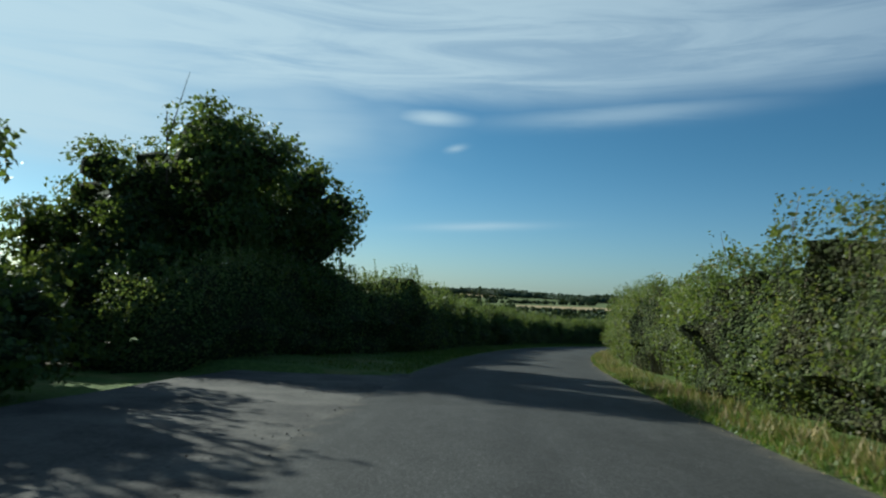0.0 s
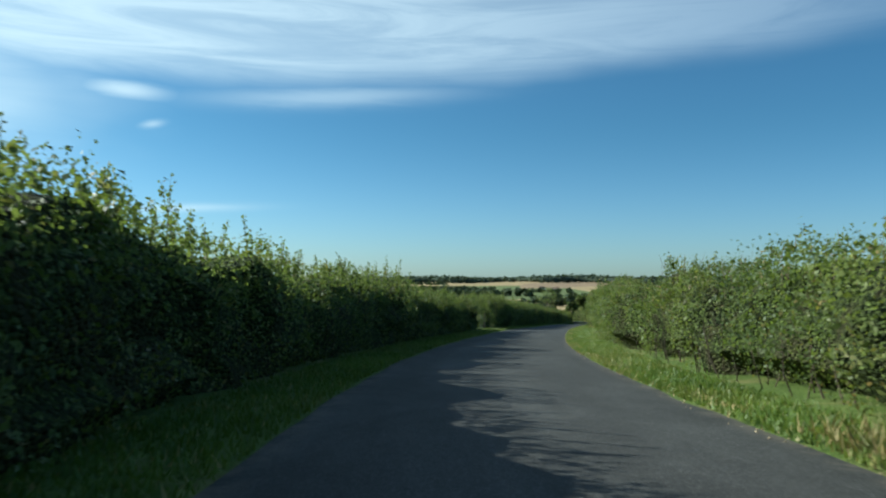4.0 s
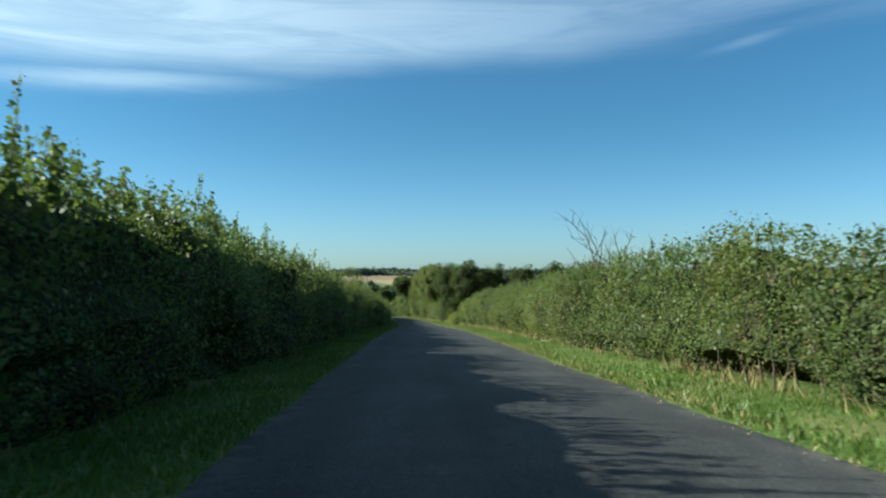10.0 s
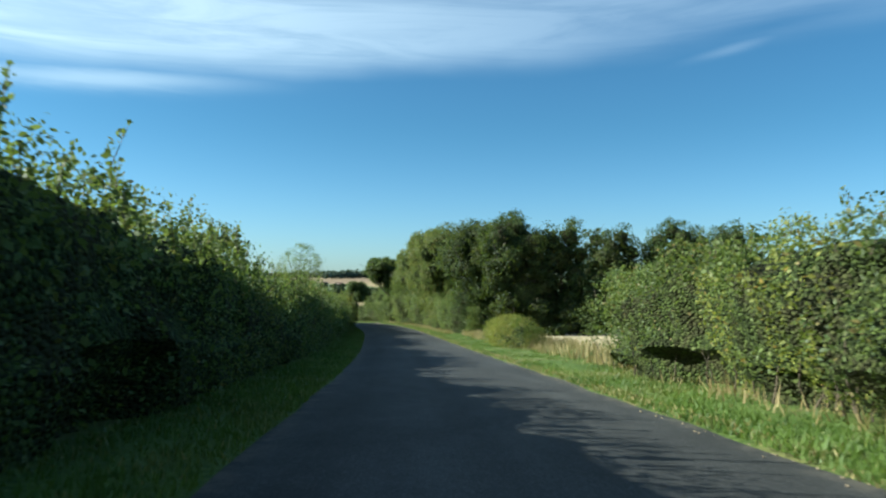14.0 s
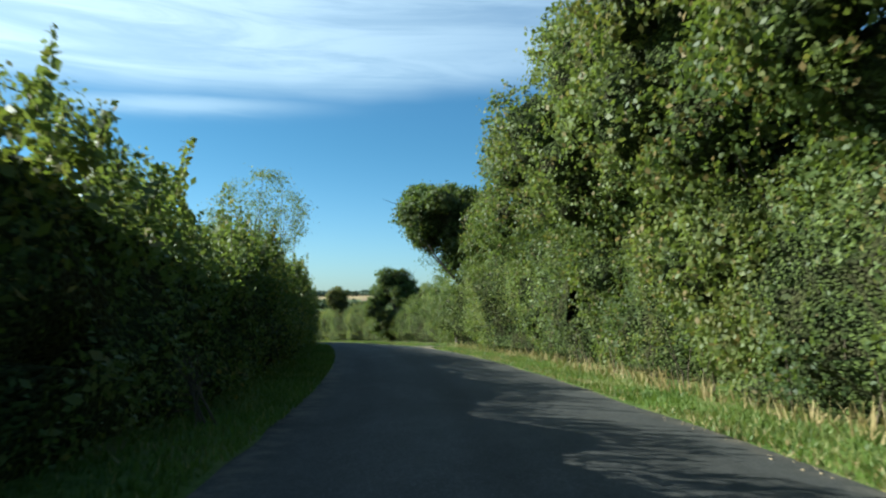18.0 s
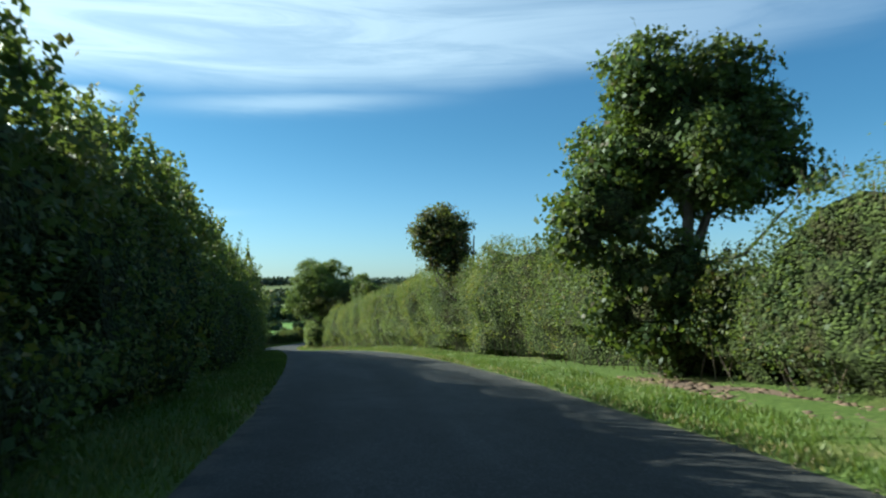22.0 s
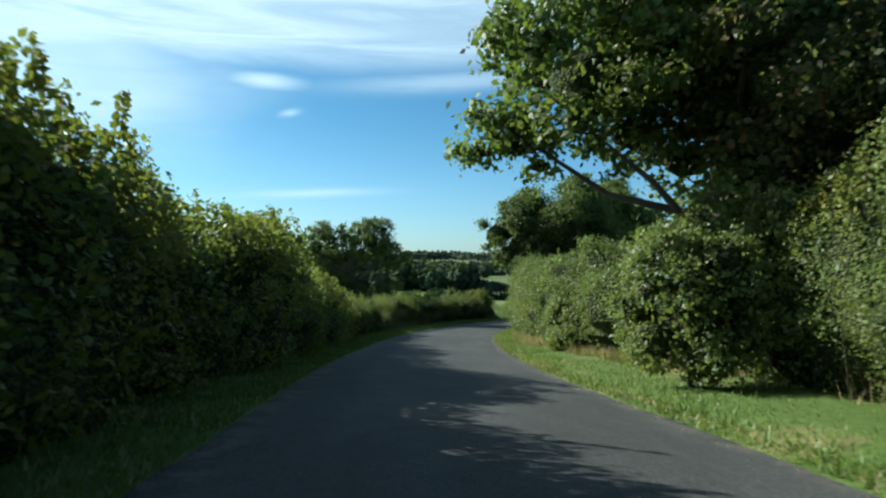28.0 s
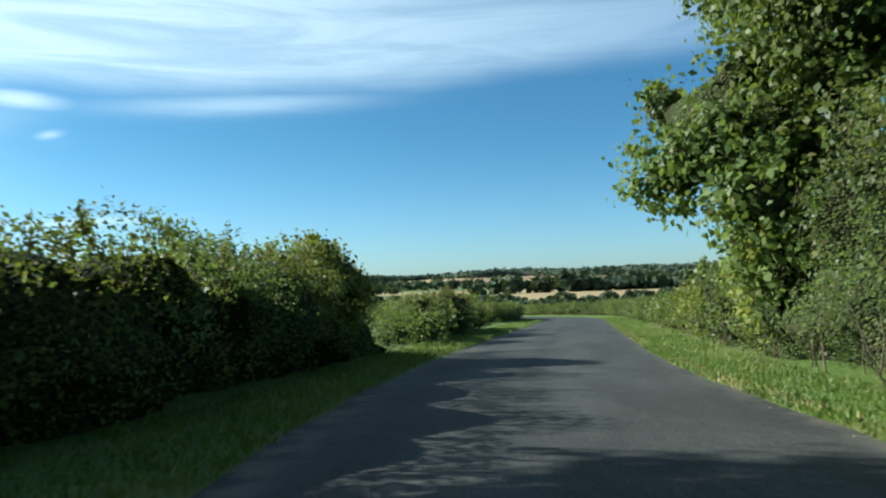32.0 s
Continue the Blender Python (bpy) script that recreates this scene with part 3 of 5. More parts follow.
        if layer == 0:
            ok = rng.random(len(idx)) < np.clip(0.18 + 1.3 * cl, 0.12, 1) * (1 - 0.88 * hole)
            c, idx, cl, hole = c[ok], idx[ok], cl[ok], hole[ok]
            depth = (0.26 - 0.48 * cl + 0.22 * hole + rng.normal(0, 0.07, len(idx)))[:, None]
        else:
            ok = rng.random(len(idx)) > 0.85 * hole
            c, idx = c[ok], idx[ok]
            depth = rng.uniform(0.14, 0.34, (len(idx), 1))
        c = c - nrm[idx] * depth
        c[:, 2] = np.maximum(c[:, 2], base[2] - 60)
        out_verts.append(leaf_quads(rng, c, sz, nrm[idx] * 0.8 + np.array([0, 0, 0.45])))
    # leaves through the depth of the top
    k = int((s[-1] - s[0]) * back * (110 if side < 0 else 40))
    row, q, dep = rng.integers(0, len(s), k), rng.uniform(4.5, 9.0, k), rng.uniform(0.0, 0.42, k)
    i = q.astype(int)
    a_, b_ = surf[row, i], surf[row, i + 1]
    c = a_ + (b_ - a_) * (q - i)[:, None]
    c[:, 2] -= dep
    c[:, :2] += rng.normal(0, 0.14, (k, 2))
    out_verts.append(leaf_quads(rng, c, size * 1.25, np.tile([0, 0, 0.4], (k, 1))))
    # ragged ends
    for row, way in ([(0, -1)] if ends[0] else []) + ([(len(s) - 1, 1)] if ends[1] else []):
        k = int(tall[row] * 1.9 * density * 2.0)
        q = rng.random((k, 3))
        c = on(s[row] + way * (q[:, 2] ** 1.5 * 0.9 - 0.75), foot[row] + side * (mid + (q[:, 0] - 0.46) * back * 0.8 * width[row]), q[:, 1] * tall[row] * 1.0)
        out_verts.append(leaf_quads(rng, c, size, np.tile(TAN[int(np.argmin(abs(STA - s[row])))] * way, (k, 1))))
    if side > 0 and back > 2.3:
        # bare stems under the leaves
        bm = bmesh.new()
        for _ in range(int((s[-1] - s[0]) * 2.6)):
            st = rng.uniform(s[0] + 0.3, s[-1] - 0.3)
            fo = np.interp(st, s, foot) + rng.uniform(0.35, 0.8)
            a_ = Vector(on(st, fo, 0.0) - base)
            b_ = Vector(on(st + rng.normal(0, 0.22), fo - rng.uniform(-0.1, 0.35), rng.uniform(0.6, 1.2)) - base)
            r_ = rng.uniform(0.008, 0.02)
            tube(bm, [a_, a_.lerp(b_, 0.5) + Vector(rng.normal(0, 0.05, 3)), b_], [r_, r_ * 0.8, r_ * 0.5], 4)
        tagged(part("stem", bm, TWIG, thing, "bare grey-brown stems at the foot"), kind="stuff")
    # young shoots standing out of the top
    ns = int((s[-1] - s[0]) * (8.5 if side < 0 else 5.5) * shoots)
    if ns:
        bm = bmesh.new()
        sc, ss_ = [], []
        for _ in range(ns):
            k = int(np.clip(rng.integers(0, len(s)) // 4 * 4 + rng.normal(0, 1.1), 0, len(s) - 1))
            b0 = surf[k, int(rng.integers(5, 9))] - np.array([0, 0, 0.12])
            L = min(rng.gamma(2.2, 0.098 if side < 0 else 0.10), 0.56) * (0.5 + end[k] * 0.5) * reach * (1.0 if side < 0 else 0.62) + 0.12
            lean = np.array([*rng.normal(0, 0.17, 2), 1.0])
            lean /= np.linalg.norm(lean)
            m_ = max(4, int(L / 0.036))
            t = np.linspace(0.0, 1, m_)
            bend = rng.normal(0, 0.12, 3)
            pts = b0 + lean * (t[:, None] * L) + bend * (t[:, None] ** 2) * L
            # leaves in pairs up the stem, smaller towards the tip
            turn_ = np.arange(m_) * 1.57 + rng.uniform(0, 6)
            out_ = np.stack([np.cos(turn_), np.sin(turn_), np.full(m_, 0.3)], 1) * (size * (0.70 - 0.35 * t))[:, None]
            sc.append(np.vstack([pts + out_, pts - out_ * np.array([1, 1, -1])]) + rng.normal(0, 0.012, (m_ * 2, 3)))
            ss_.append(np.tile(size * (1.35 - 0.5 * t), 2))
            a_, b_ = Vector(pts[0] - base), Vector(pts[-1] - base)
            tube(bm, [a_, (a_ + b_) / 2 + Vector(bend) * 0.02, b_], [0.007, 0.005, 0.002], 3)
        sc, ss_ = np.vstack(sc), np.concatenate(ss_)
        out_verts.append(leaf_quads(rng, sc, ss_, np.tile([0, 0, 0.3], (len(sc), 1)), aspect=0.75))
        tagged(part("shoot", bm, TWIG, thing, "thin upright shoots"), kind="stuff")
    verts = np.vstack(out_verts)
    cc = verts.reshape(-1, 4, 3)[:, 0]
    line_ = on(s, foot, 0.0 * s)
    way = (line_[-1] - line_[0])[:2]
    way = way / np.linalg.norm(way)
    st = np.interp((cc[:, :2] - line_[0, :2]) @ way, (line_[:, :2] - line_[0, :2]) @ way, s)
    up_ = cc[:, 2] - np.interp(st, s, line_[:, 2])
    pick = np.zeros(len(cc), np.int32)
    if side > 0 and back > 2.3:
        # one plant beside another: thorn, hazel, bramble, each with its own leaf colour and its own bulk
        n_ = int((s[-1] - s[0]) * 1.1) + 2
        ps, pz = rng.uniform(s[0] - 1, s[-1] + 1, n_), rng.uniform(0.2, 3.6, n_)
        order = np.argsort(ps)
        ps, pz = ps[order], pz[order]
        kind_ = rng.choice(4, n_, p=(0.44, 0.34, 0.15, 0.07))
        bulk = rng.normal(0, 0.15, n_)
        sj, zj = st + rng.normal(0, 0.16, len(st)), up_ + rng.normal(0, 0.2, len(st))
        lo = np.clip(np.searchsorted(ps, sj) - 5, 0, max(n_ - 10, 0))
        cand = np.minimum(lo[:, None] + np.arange(10)[None, :], n_ - 1)
        near_ = cand[np.arange(len(st)), np.argmin((ps[cand] - sj[:, None]) ** 2 + ((pz[cand] - zj[:, None]) * 0.62) ** 2, 1)]
        pick = kind_[near_].astype(np.int32)
        k0 = np.clip(np.searchsorted(s, st), 1, len(s) - 1)
        along = (line_[k0] - line_[k0 - 1])[:, :2]
        along = along / np.linalg.norm(along, axis=1)[:, None]
        push = bulk[near_] * (up_ < 3.4)
        verts = verts.reshape(-1, 4, 3)
        verts[:, :, 0] += (-along[:, 1] * push)[:, None]
        verts[:, :, 1] += (along[:, 0] * push)[:, None]
        verts = verts.reshape(-1, 3)
    me = mesh("leaf", verts - base, quads(len(verts) // 4), mat)
    for m_ in (THORN_LEAF, OLIVE_LEAF, spots or HEDGE_YELLOW):
        me.materials.append(m_)
    if spots is not None:
        pick = np.where(clumpy(rng, st, up_, 1.2) > 0.70, 3, pick).astype(np.int32)
    me.polygons.foreach_set("material_index", pick)
    tagged(sub("leaf", me, thing), kind="stuff")
    return tagged(thing, label, category, "hedges beside the lane")


# ---- trees ----
def tree(name, s, o, tall, crowns, mat, label, leaves=7000, size=0.13, trunk=0.16, seed=1, limbs=9, gaps=0.0, parent_group="", category="tree", clump=0.16, core=True, z=0.0, forks=1, solid=0.52):
    """A tree at a station and offset. crowns: ellipsoids (along the lane, across it, height, three radii) that the leaf clumps fill."""
    rng = np.random.default_rng(seed)
    foot = on(s, o, z - 0.1)
    h = heading(s)
    ax, ay = np.array([math.cos(h), math.sin(h), 0]), np.array([math.sin(h), -math.cos(h), 0])
    thing = new(name)
    thing.location = Vector(foot)

    def local(p):
        p = np.asarray(p, float)
        return p[..., :1] * ax + p[..., 1:2] * ay + p[..., 2:] * np.array([0, 0, 1.0])

    cr = np.array(crowns, float)
    vol = cr[:, 3] * cr[:, 4] * cr[:, 5]
    # each crown carries rounded lobes of foliage with gaps between them
    lobes = []
    for e, (q, v_) in enumerate(zip(cr, vol)):
        count = max(5, round((20 if core else 16) * (v_ / vol.max()) ** 0.6))
        for a in range(count):
            zz = 1 - (2 * a + 1) / count
            an = a * 2.39996 + rng.uniform(-0.5, 0.5) + e
            d_ = np.array([math.sqrt(1 - zz * zz) * math.cos(an), math.sqrt(1 - zz * zz) * math.sin(an), zz]) + rng.normal(0, 0.12, 3)
            d_ /= np.linalg.norm(d_)
            c = q[:3] + d_ * q[3:6] * rng.uniform(0.50, 0.70)
            if any(np.linalg.norm((c - w_[:3]) / w_[3:6]) < 0.42 for f_, w_ in enumerate(cr) if f_ != e):
                continue
            r_ = q[3:6] * rng.uniform(0.27, 0.50) * np.array([1, 1, 0.92])
            lobes.append((*c, *r_, *d_))
    lobes = np.array(lobes)
    weight = lobes[:, 3] * lobes[:, 4]
    k = max(60, int(leaves / 12))
    which = rng.choice(len(lobes), k, p=weight / weight.sum())
    dirs = lobes[which, 6:9] * 0.6 + rng.normal(0, 0.62, (k, 3)) + np.array([0, 0, 0.12])
    dirs /= np.linalg.norm(dirs, axis=1)[:, None]
    cen = lobes[which, :3] + dirs * lobes[which, 3:6] * rng.uniform(0.70, 1.03, k)[:, None]
    cen[:, 2] = np.maximum(cen[:, 2], 0.35)
    # the side away from the lane is thinner
    away = (dirs[:, 1] * (1 if o > 0 else -1) > 0.35) & (dirs[:, 0] > -0.45) & (rng.random(k) < 0.8)
    if core:
        cen, dirs = cen[~away], dirs[~away]
        k = len(cen)
    # wood
    bm = bmesh.new()
    top = cr[:, 2].max()
    for fk in range(forks):
        lean = rng.normal(0, 0.08 + 0.10 * (forks > 1), 2)
        base = Vector((rng.normal(0, 0.12 * (forks > 1)), rng.normal(0, 0.12 * (forks > 1)), 0))
        pts = [base, base + Vector((lean[0] * 0.3, lean[1] * 0.3, top * 0.3)), base + Vector((lean[0], lean[1], top * 0.62)), base + Vector((lean[0] * 1.6, lean[1] * 1.6, top * 0.98))]
        tube(bm, [Vector(local(tuple(q))) for q in pts], [trunk * 1.25, trunk, trunk * 0.7, trunk * 0.25], 8)
    part("trunk", bm, BARK, thing)
    for _ in range(limbs):
        bm = bmesh.new()
        c = cen[rng.integers(0, k)]
        z0 = max(0.2, min(c[2] * 0.75, top * 0.6) * rng.uniform(0.5, 1.0))
        a = Vector((lean[0] * z0 / top, lean[1] * z0 / top, z0))
        b = Vector(c)
        m_ = a.lerp(b, 0.5) + Vector(rng.normal(0, 0.10, 3)) * (b - a).length * 0.6 + Vector((0, 0, -0.06)) * (b - a).length
        tube(bm, [Vector(local(tuple(q))) for q in (a, m_, b)], [trunk * 0.42, trunk * 0.26, trunk * 0.07], 5)
        for _ in range(3):
            e = b.lerp(m_, rng.uniform(0, 0.7))
            g = e + Vector(rng.normal(0, 0.5, 3)) * (b - a).length * 0.22 + Vector((0, 0, 0.1))
            tube(bm, [Vector(local(tuple(q))) for q in (e, e.lerp(g, 0.5), g)], [trunk * 0.14, trunk * 0.09, trunk * 0.03], 4)
        part("limb", bm, BARK, thing)
    # sprays of leaves over the lobes, and larger leaves inside that close the middle of the crown
    per = rng.poisson(leaves * 1.08 / k * rng.uniform(0.5, 1.5, k))
    idx = np.repeat(np.arange(k), per)
    wide = (rng.uniform(0.7, 1.5, k) * size * (1.0 if core else 1.6))[idx][:, None]
    c = cen[idx] + rng.normal(0, 1, (len(idx), 3)) * wide * np.array([1, 1, 0.7])
    c[:, 2] = np.maximum(c[:, 2], 0.05)
    v = leaf_quads(rng, local(c), size, local(dirs[idx]) + np.array([0, 0, 0.4]), droop=0.35, aspect=0.7)
    if core:
        m_ = int(leaves * 0.22)
        which = rng.choice(len(lobes), m_, p=weight / weight.sum())
        dd = rng.normal(0, 1, (m_, 3))
        dd /= np.linalg.norm(dd, axis=1)[:, None]
        c = lobes[which, :3] + dd * lobes[which, 3:6] * rng.uniform(0.5, 0.85, m_)[:, None]
        c[:, 2] = np.maximum(c[:, 2], 0.15)
        v = np.vstack([v, leaf_quads(rng, local(c), size * 1.5, local(dd) + np.array([0, 0, 0.5]))])
    if core and solid:
        bm = bmesh.new()
        bmesh.ops.create_icosphere(bm, subdivisions=1, radius=1.0)
        ball = np.array([q.co[:] for q in bm.verts])
        tri = np.array([[q.index for q in f.verts] for f in bm.faces])
        bm.free()
        inner = np.vstack([np.hstack([cr[:, :3], cr[:, 3:6] * min(0.52, solid)]), np.hstack([lobes[:, :3], lobes[:, 3:6] * min(0.62, solid * 1.1)])])
        p = []
        for e, q in enumerate(inner):
            rough = np.array([1 + 0.4 * noise.noise(Vector(b) * 2.3 + Vector((seed, e * 3.0, 0))) for b in ball])
            p.append(q[:3] + ball * q[3:6] * rough[:, None])
        p = np.vstack(p)
        p[:, 2] = np.maximum(p[:, 2], -0.05)
        faces = (tri[None] + (np.arange(len(inner)) * len(ball))[:, None, None]).reshape(-1, 3)
        tagged(sub("inner_mass", mesh("inner_mass", local(p), faces, CORE), thing, "dense inside of the crown, coloured dark for shade"), kind="stuff")
    tagged(sub("crown", mesh("crown", v, quads(len(v) // 4), mat), thing), kind="stuff")
    return tagged(thing, label, category, parent_group)


def dead_bush(name, s, o, z, tall, label, seed, stems=6):
    """Bare branching stems."""
    rng = np.random.default_rng(seed)
    thing = new(name)
    thing.location = Vector(on(s, o, z))
    for _ in range(stems):
        bm = bmesh.new()
        jobs = [(Vector(rng.normal(0, 0.08, 3) * np.array([1, 1, 0])), Vector((*rng.normal(0, 0.35, 2), 1)), tall * rng.uniform(0.6, 1.0), 0.012 + 0.006 * tall, 0)]
        while jobs:
            a, d_, L, r, lev = jobs.pop()
            d_ = d_.normalized()
            b = a + d_ * L * 0.5 + Vector(rng.normal(0, 0.04, 3)) * L
            c = b + (d_ + Vector(rng.normal(0, 0.15, 3))).normalized() * L * 0.5
            tube(bm, [a, b, c], [r, r * 0.7, r * 0.25], 4)
            if lev < 2:
                for _ in range(5):
                    f_ = rng.uniform(0.25, 0.95)
                    p = a.lerp(b, f_ * 2) if f_ < 0.5 else b.lerp(c, f_ * 2 - 1)
                    jobs.append((p, d_ + Vector(rng.normal(0, 0.6, 3)), L * rng.uniform(0.25, 0.5), r * 0.5, lev + 1))
        part("stem", bm, TWIG, thing)
    return tagged(thing, label, "bush")


def blades(name, s0, s1, o0, o1, density, tall, mat, label, seed, width=0.016, lean=0.35, z0=0.05, clump=0.0, category="grass"):
    """Grass standing between two lines along the lane; the lines are numbers or tables of station and offset."""
    rng = np.random.default_rng(seed)
    mean = abs(np.mean(table(o1, np.linspace(s0, s1, 50)) - table(o0, np.linspace(s0, s1, 50))))
    k = int((s1 - s0) * mean * density)
    st, u = rng.uniform(s0, s1, k), rng.random(k)
    if table(o0, s0) > 0:
        # none grows on the driveway
        ok = (st < 282.0) | (st > 289.6)
        st, u = st[ok], u[ok]
        k = len(st)
    if clump:
        ok = clumpy(rng, st, u * 2, clump) > rng.uniform(0.25, 0.75, k)
        st, u = st[ok], u[ok]
        k = len(st)
    a, b = table(o0, st), table(o1, st)
    p = on(st, a + (b - a) * u, z0 + 0.04 * u)
    h = tall * rng.uniform(0.45, 1.25, k)
    up = np.stack([rng.normal(0, lean, k), rng.normal(0, lean, k), np.ones(k)], 1)
    ang = rng.uniform(0, math.tau, k)
    side = np.stack([np.cos(ang), np.sin(ang), np.zeros(k)], 1) * (width * rng.uniform(0.7, 1.5, k))[:, None]
    tip = p + up * h[:, None]
    v = np.stack([p - side, p + side, tip], 1).reshape(-1, 3)
    ob = new(name, mesh(name, v, np.arange(k * 3).reshape(k, 3), mat))
    return tagged(ob, label, category, kind="stuff")


def weeds(name, s0, s1, o0, o1, count, tall, mat, label, seed, size=0.07):
    """Low leafy weeds."""
    rng = np.random.default_rng(seed)
    k = count
    st, of = rng.uniform(s0, s1, k), rng.uniform(o0, o1, k)
    c = on(st, of, 0.1 + tall * rng.random(k) * clumpy(rng, st, of, 0.5))
    v = leaf_quads(rng, c, size, np.tile([-0.2, 0, 1.0], (k, 1)), spread=0.6)
    ob = new(name, mesh(name, v, quads(k), mat))
    return tagged(ob, label, "weeds", kind="stuff")


def flat(z):
    return [(-100, z), (700, z)]


def woods(name, spots, mat, label, seed, quad=1.6, per=60):
    """Distant trees: many rough clumps on the ground at the given places (x, y, height, radius)."""
    rng = np.random.default_rng(seed)
    sp = np.array(spots, float)
    z = land_height(sp[:, 0], sp[:, 1])
    idx = np.repeat(np.arange(len(sp)), per)
    d_ = rng.normal(0, 1, (len(idx), 3))
    d_ /= np.linalg.norm(d_, axis=1)[:, None]
    r = rng.uniform(0.35, 1.0, len(idx)) ** 0.5
    h = sp[idx, 2]
    c = np.stack([sp[idx, 0] + d_[:, 0] * r * sp[idx, 3], sp[idx, 1] + d_[:, 1] * r * sp[idx, 3], z[idx] + h * (0.48 + 0.5 * d_[:, 2] * r)], 1)
    v = leaf_quads(rng, c, quad, d_ + np.array([0, 0, 0.4]), aspect=0.9)
    # rough solid lumps inside
    bm = bmesh.new()
    bmesh.ops.create_icosphere(bm, subdivisions=1, radius=1.0)
    ball = np.array([q.co[:] for q in bm.verts])
    tri = np.array([[q.index for q in f.verts] for f in bm.faces])
    bm.free()
    lump = ball[None] * rng.uniform(0.62, 1.0, (len(sp), len(ball), 1))
    lump = lump * np.stack([sp[:, 3] * 0.85, sp[:, 3] * 0.85, sp[:, 2] * 0.46], 1)[:, None] + np.stack([sp[:, 0], sp[:, 1], z + sp[:, 2] * 0.44], 1)[:, None]
    faces = [tuple(q) for q in quads(len(v) // 4)] + [tuple(q) for q in (tri[None] + (len(v) + np.arange(len(sp)) * len(ball))[:, None, None]).reshape(-1, 3)]
    ob = new(name, mesh(name, np.vstack([v, lump.reshape(-1, 3)]), faces, mat))
    return tagged(ob, label, "woods", kind="stuff")


# ---- hedges beside the lane ----
LH = "tall unclipped hawthorn hedge with young shoots, its lane side in shade"
RH = "trimmed hawthorn hedge in sunlight behind a grass verge"
LD, RD = 118, 245
hedge("hedge", [(14, -5.9, 2.5), (20.7, -4.6, 2.8), (23.5, -3.8, 2.9), (27.5, -2.9, 2.6), (31, -2.7, 2.6), (38, -2.6, 2.6), (50, -2.6, 2.4), (70, -2.6, 2.4), (87, -2.6, 2.45), (95, -2.6, 2.4), (104, -2.65, 2.5), (107.9, -2.75, 2.7)], -1, HEDGE, LH, LD, seed=11)
hedge("hedge", [(111.8, -3.0, 2.65), (116, -2.8, 2.8), (124, -2.7, 2.7), (132, -2.6, 2.7), (144, -2.6, 2.75), (160, -2.6, 2.7)], -1, HEDGE, LH, LD, seed=12, ends=(1, 0), shoots=1.2)
hedge("hedge", [(160, -2.6, 2.7), (174, -2.6, 2.7), (185, -2.6, 2.7), (199, -2.6, 2.75), (215, -2.6, 2.6), (227, -2.6, 2.25)], -1, HEDGE, LH, LD, seed=13, ends=(0, 0), shoots=1.3)
hedge("hedge", [(227, -2.6, 2.25), (232, -2.6, 2.75), (237, -2.6, 2.7), (242, -2.6, 2.3), (247, -2.55, 2.7)], -1, HEDGE, LH, LD, seed=14, ends=(0, 0))
hedge("hedge", [(247, -2.55, 2.7), (253, -2.5, 2.85), (261, -2.5, 3.1), (267, -2.5, 2.9), (272, -2.5, 3.0), (278, -2.5, 2.8), (288, -2.5, 2.8), (295, -2.6, 2.9), (298.6, -2.75, 2.7)], -1, HEDGE, "tall hedge of hazel and hawthorn with a leafy sunlit top", LD, 0.085, seed=15, thin=1.0, reach=1.25, ends=(0, 0), shoots=1.2, spots=HEDGE_YELLOW)
hedge("hedge", [(298.6, -2.75, 2.7), (300.5, -2.35, 3.3), (303, -2.4, 3.7), (310, -2.5, 3.7)], -1, HEDGE, LH, LD, 0.092, seed=16, thin=1.0, reach=1.3, ends=(0, 0), shoots=1.6, spots=HEDGE_YELLOW)
hedge("hedge", [(310, -2.5, 3.7), (318, -2.5, 3.4), (327, -2.6, 2.95), (335, -2.5, 2.7), (342, -2.5, 2.8), (352, -2.5, 2.8)], -1, HEDGE, LH, LD, 0.08, seed=21, thin=1.0, reach=1.25, ends=(0, 0), shoots=1.5)
hedge("hedge", [(352, -2.5, 2.8), (366, -2.5, 2.9), (374, -2.6, 2.85), (381, -2.6, 2.95), (385, -2.5, 3.0), (391, -2.5, 3.2), (395, -2.6, 2.5), (398, -2.6, 2.4), (401, -2.7, 2.8), (404.5, -2.7, 2.1), (409, -2.9, 2.0)], -1, HEDGE_YELLOW, "broad hedge of elder and bramble turning yellow on top", LD, 0.10, seed=17, thin=1.0, ends=(0, 0), shoots=0.35, rough=1.25, spots=HEDGE)
hedge("hedge", [(409, -2.9, 2.0), (416, -3.1, 1.75), (420, -3.3, 1.75), (423.5, -4.0, 1.9), (426, -4.5, 2.2)], -1, HEDGE, LH, LD, seed=18, ends=(0, 0), shoots=0.5, rough=1.2, spots=RUST_LEAF)
hedge("hedge", [(426, -4.5, 2.2), (428, -4.6, 2.3), (431, -4.3, 2.4), (435, -3.7, 2.4), (439, -3.1, 2.2), (444, -2.9, 2.2), (449, -3.1, 2.0), (452, -3.0, 1.6)], -1, HEDGE, "bramble and thorn hedge with reddening tops", 190, seed=19, thin=1.0, shoots=0.8, rough=1.4, ends=(0, 1), spots=RUST_LEAF)
hedge("hedge", [(454, -3.4, 1.5), (462, -3.4, 1.4), (470, -3.4, 1.3)], -1, HEDGE, LH, LD, seed=22, shoots=0.3, rough=0.8, spots=HEDGE_YELLOW)
hedge("hedge", [(486, -4.5, 1.3), (500, -3.4, 1.6), (540, -3.2, 1.6)], -1, HEDGE, LH, 80, 0.12, seed=23, shoots=0.2, rough=0.7, spots=HEDGE_YELLOW)
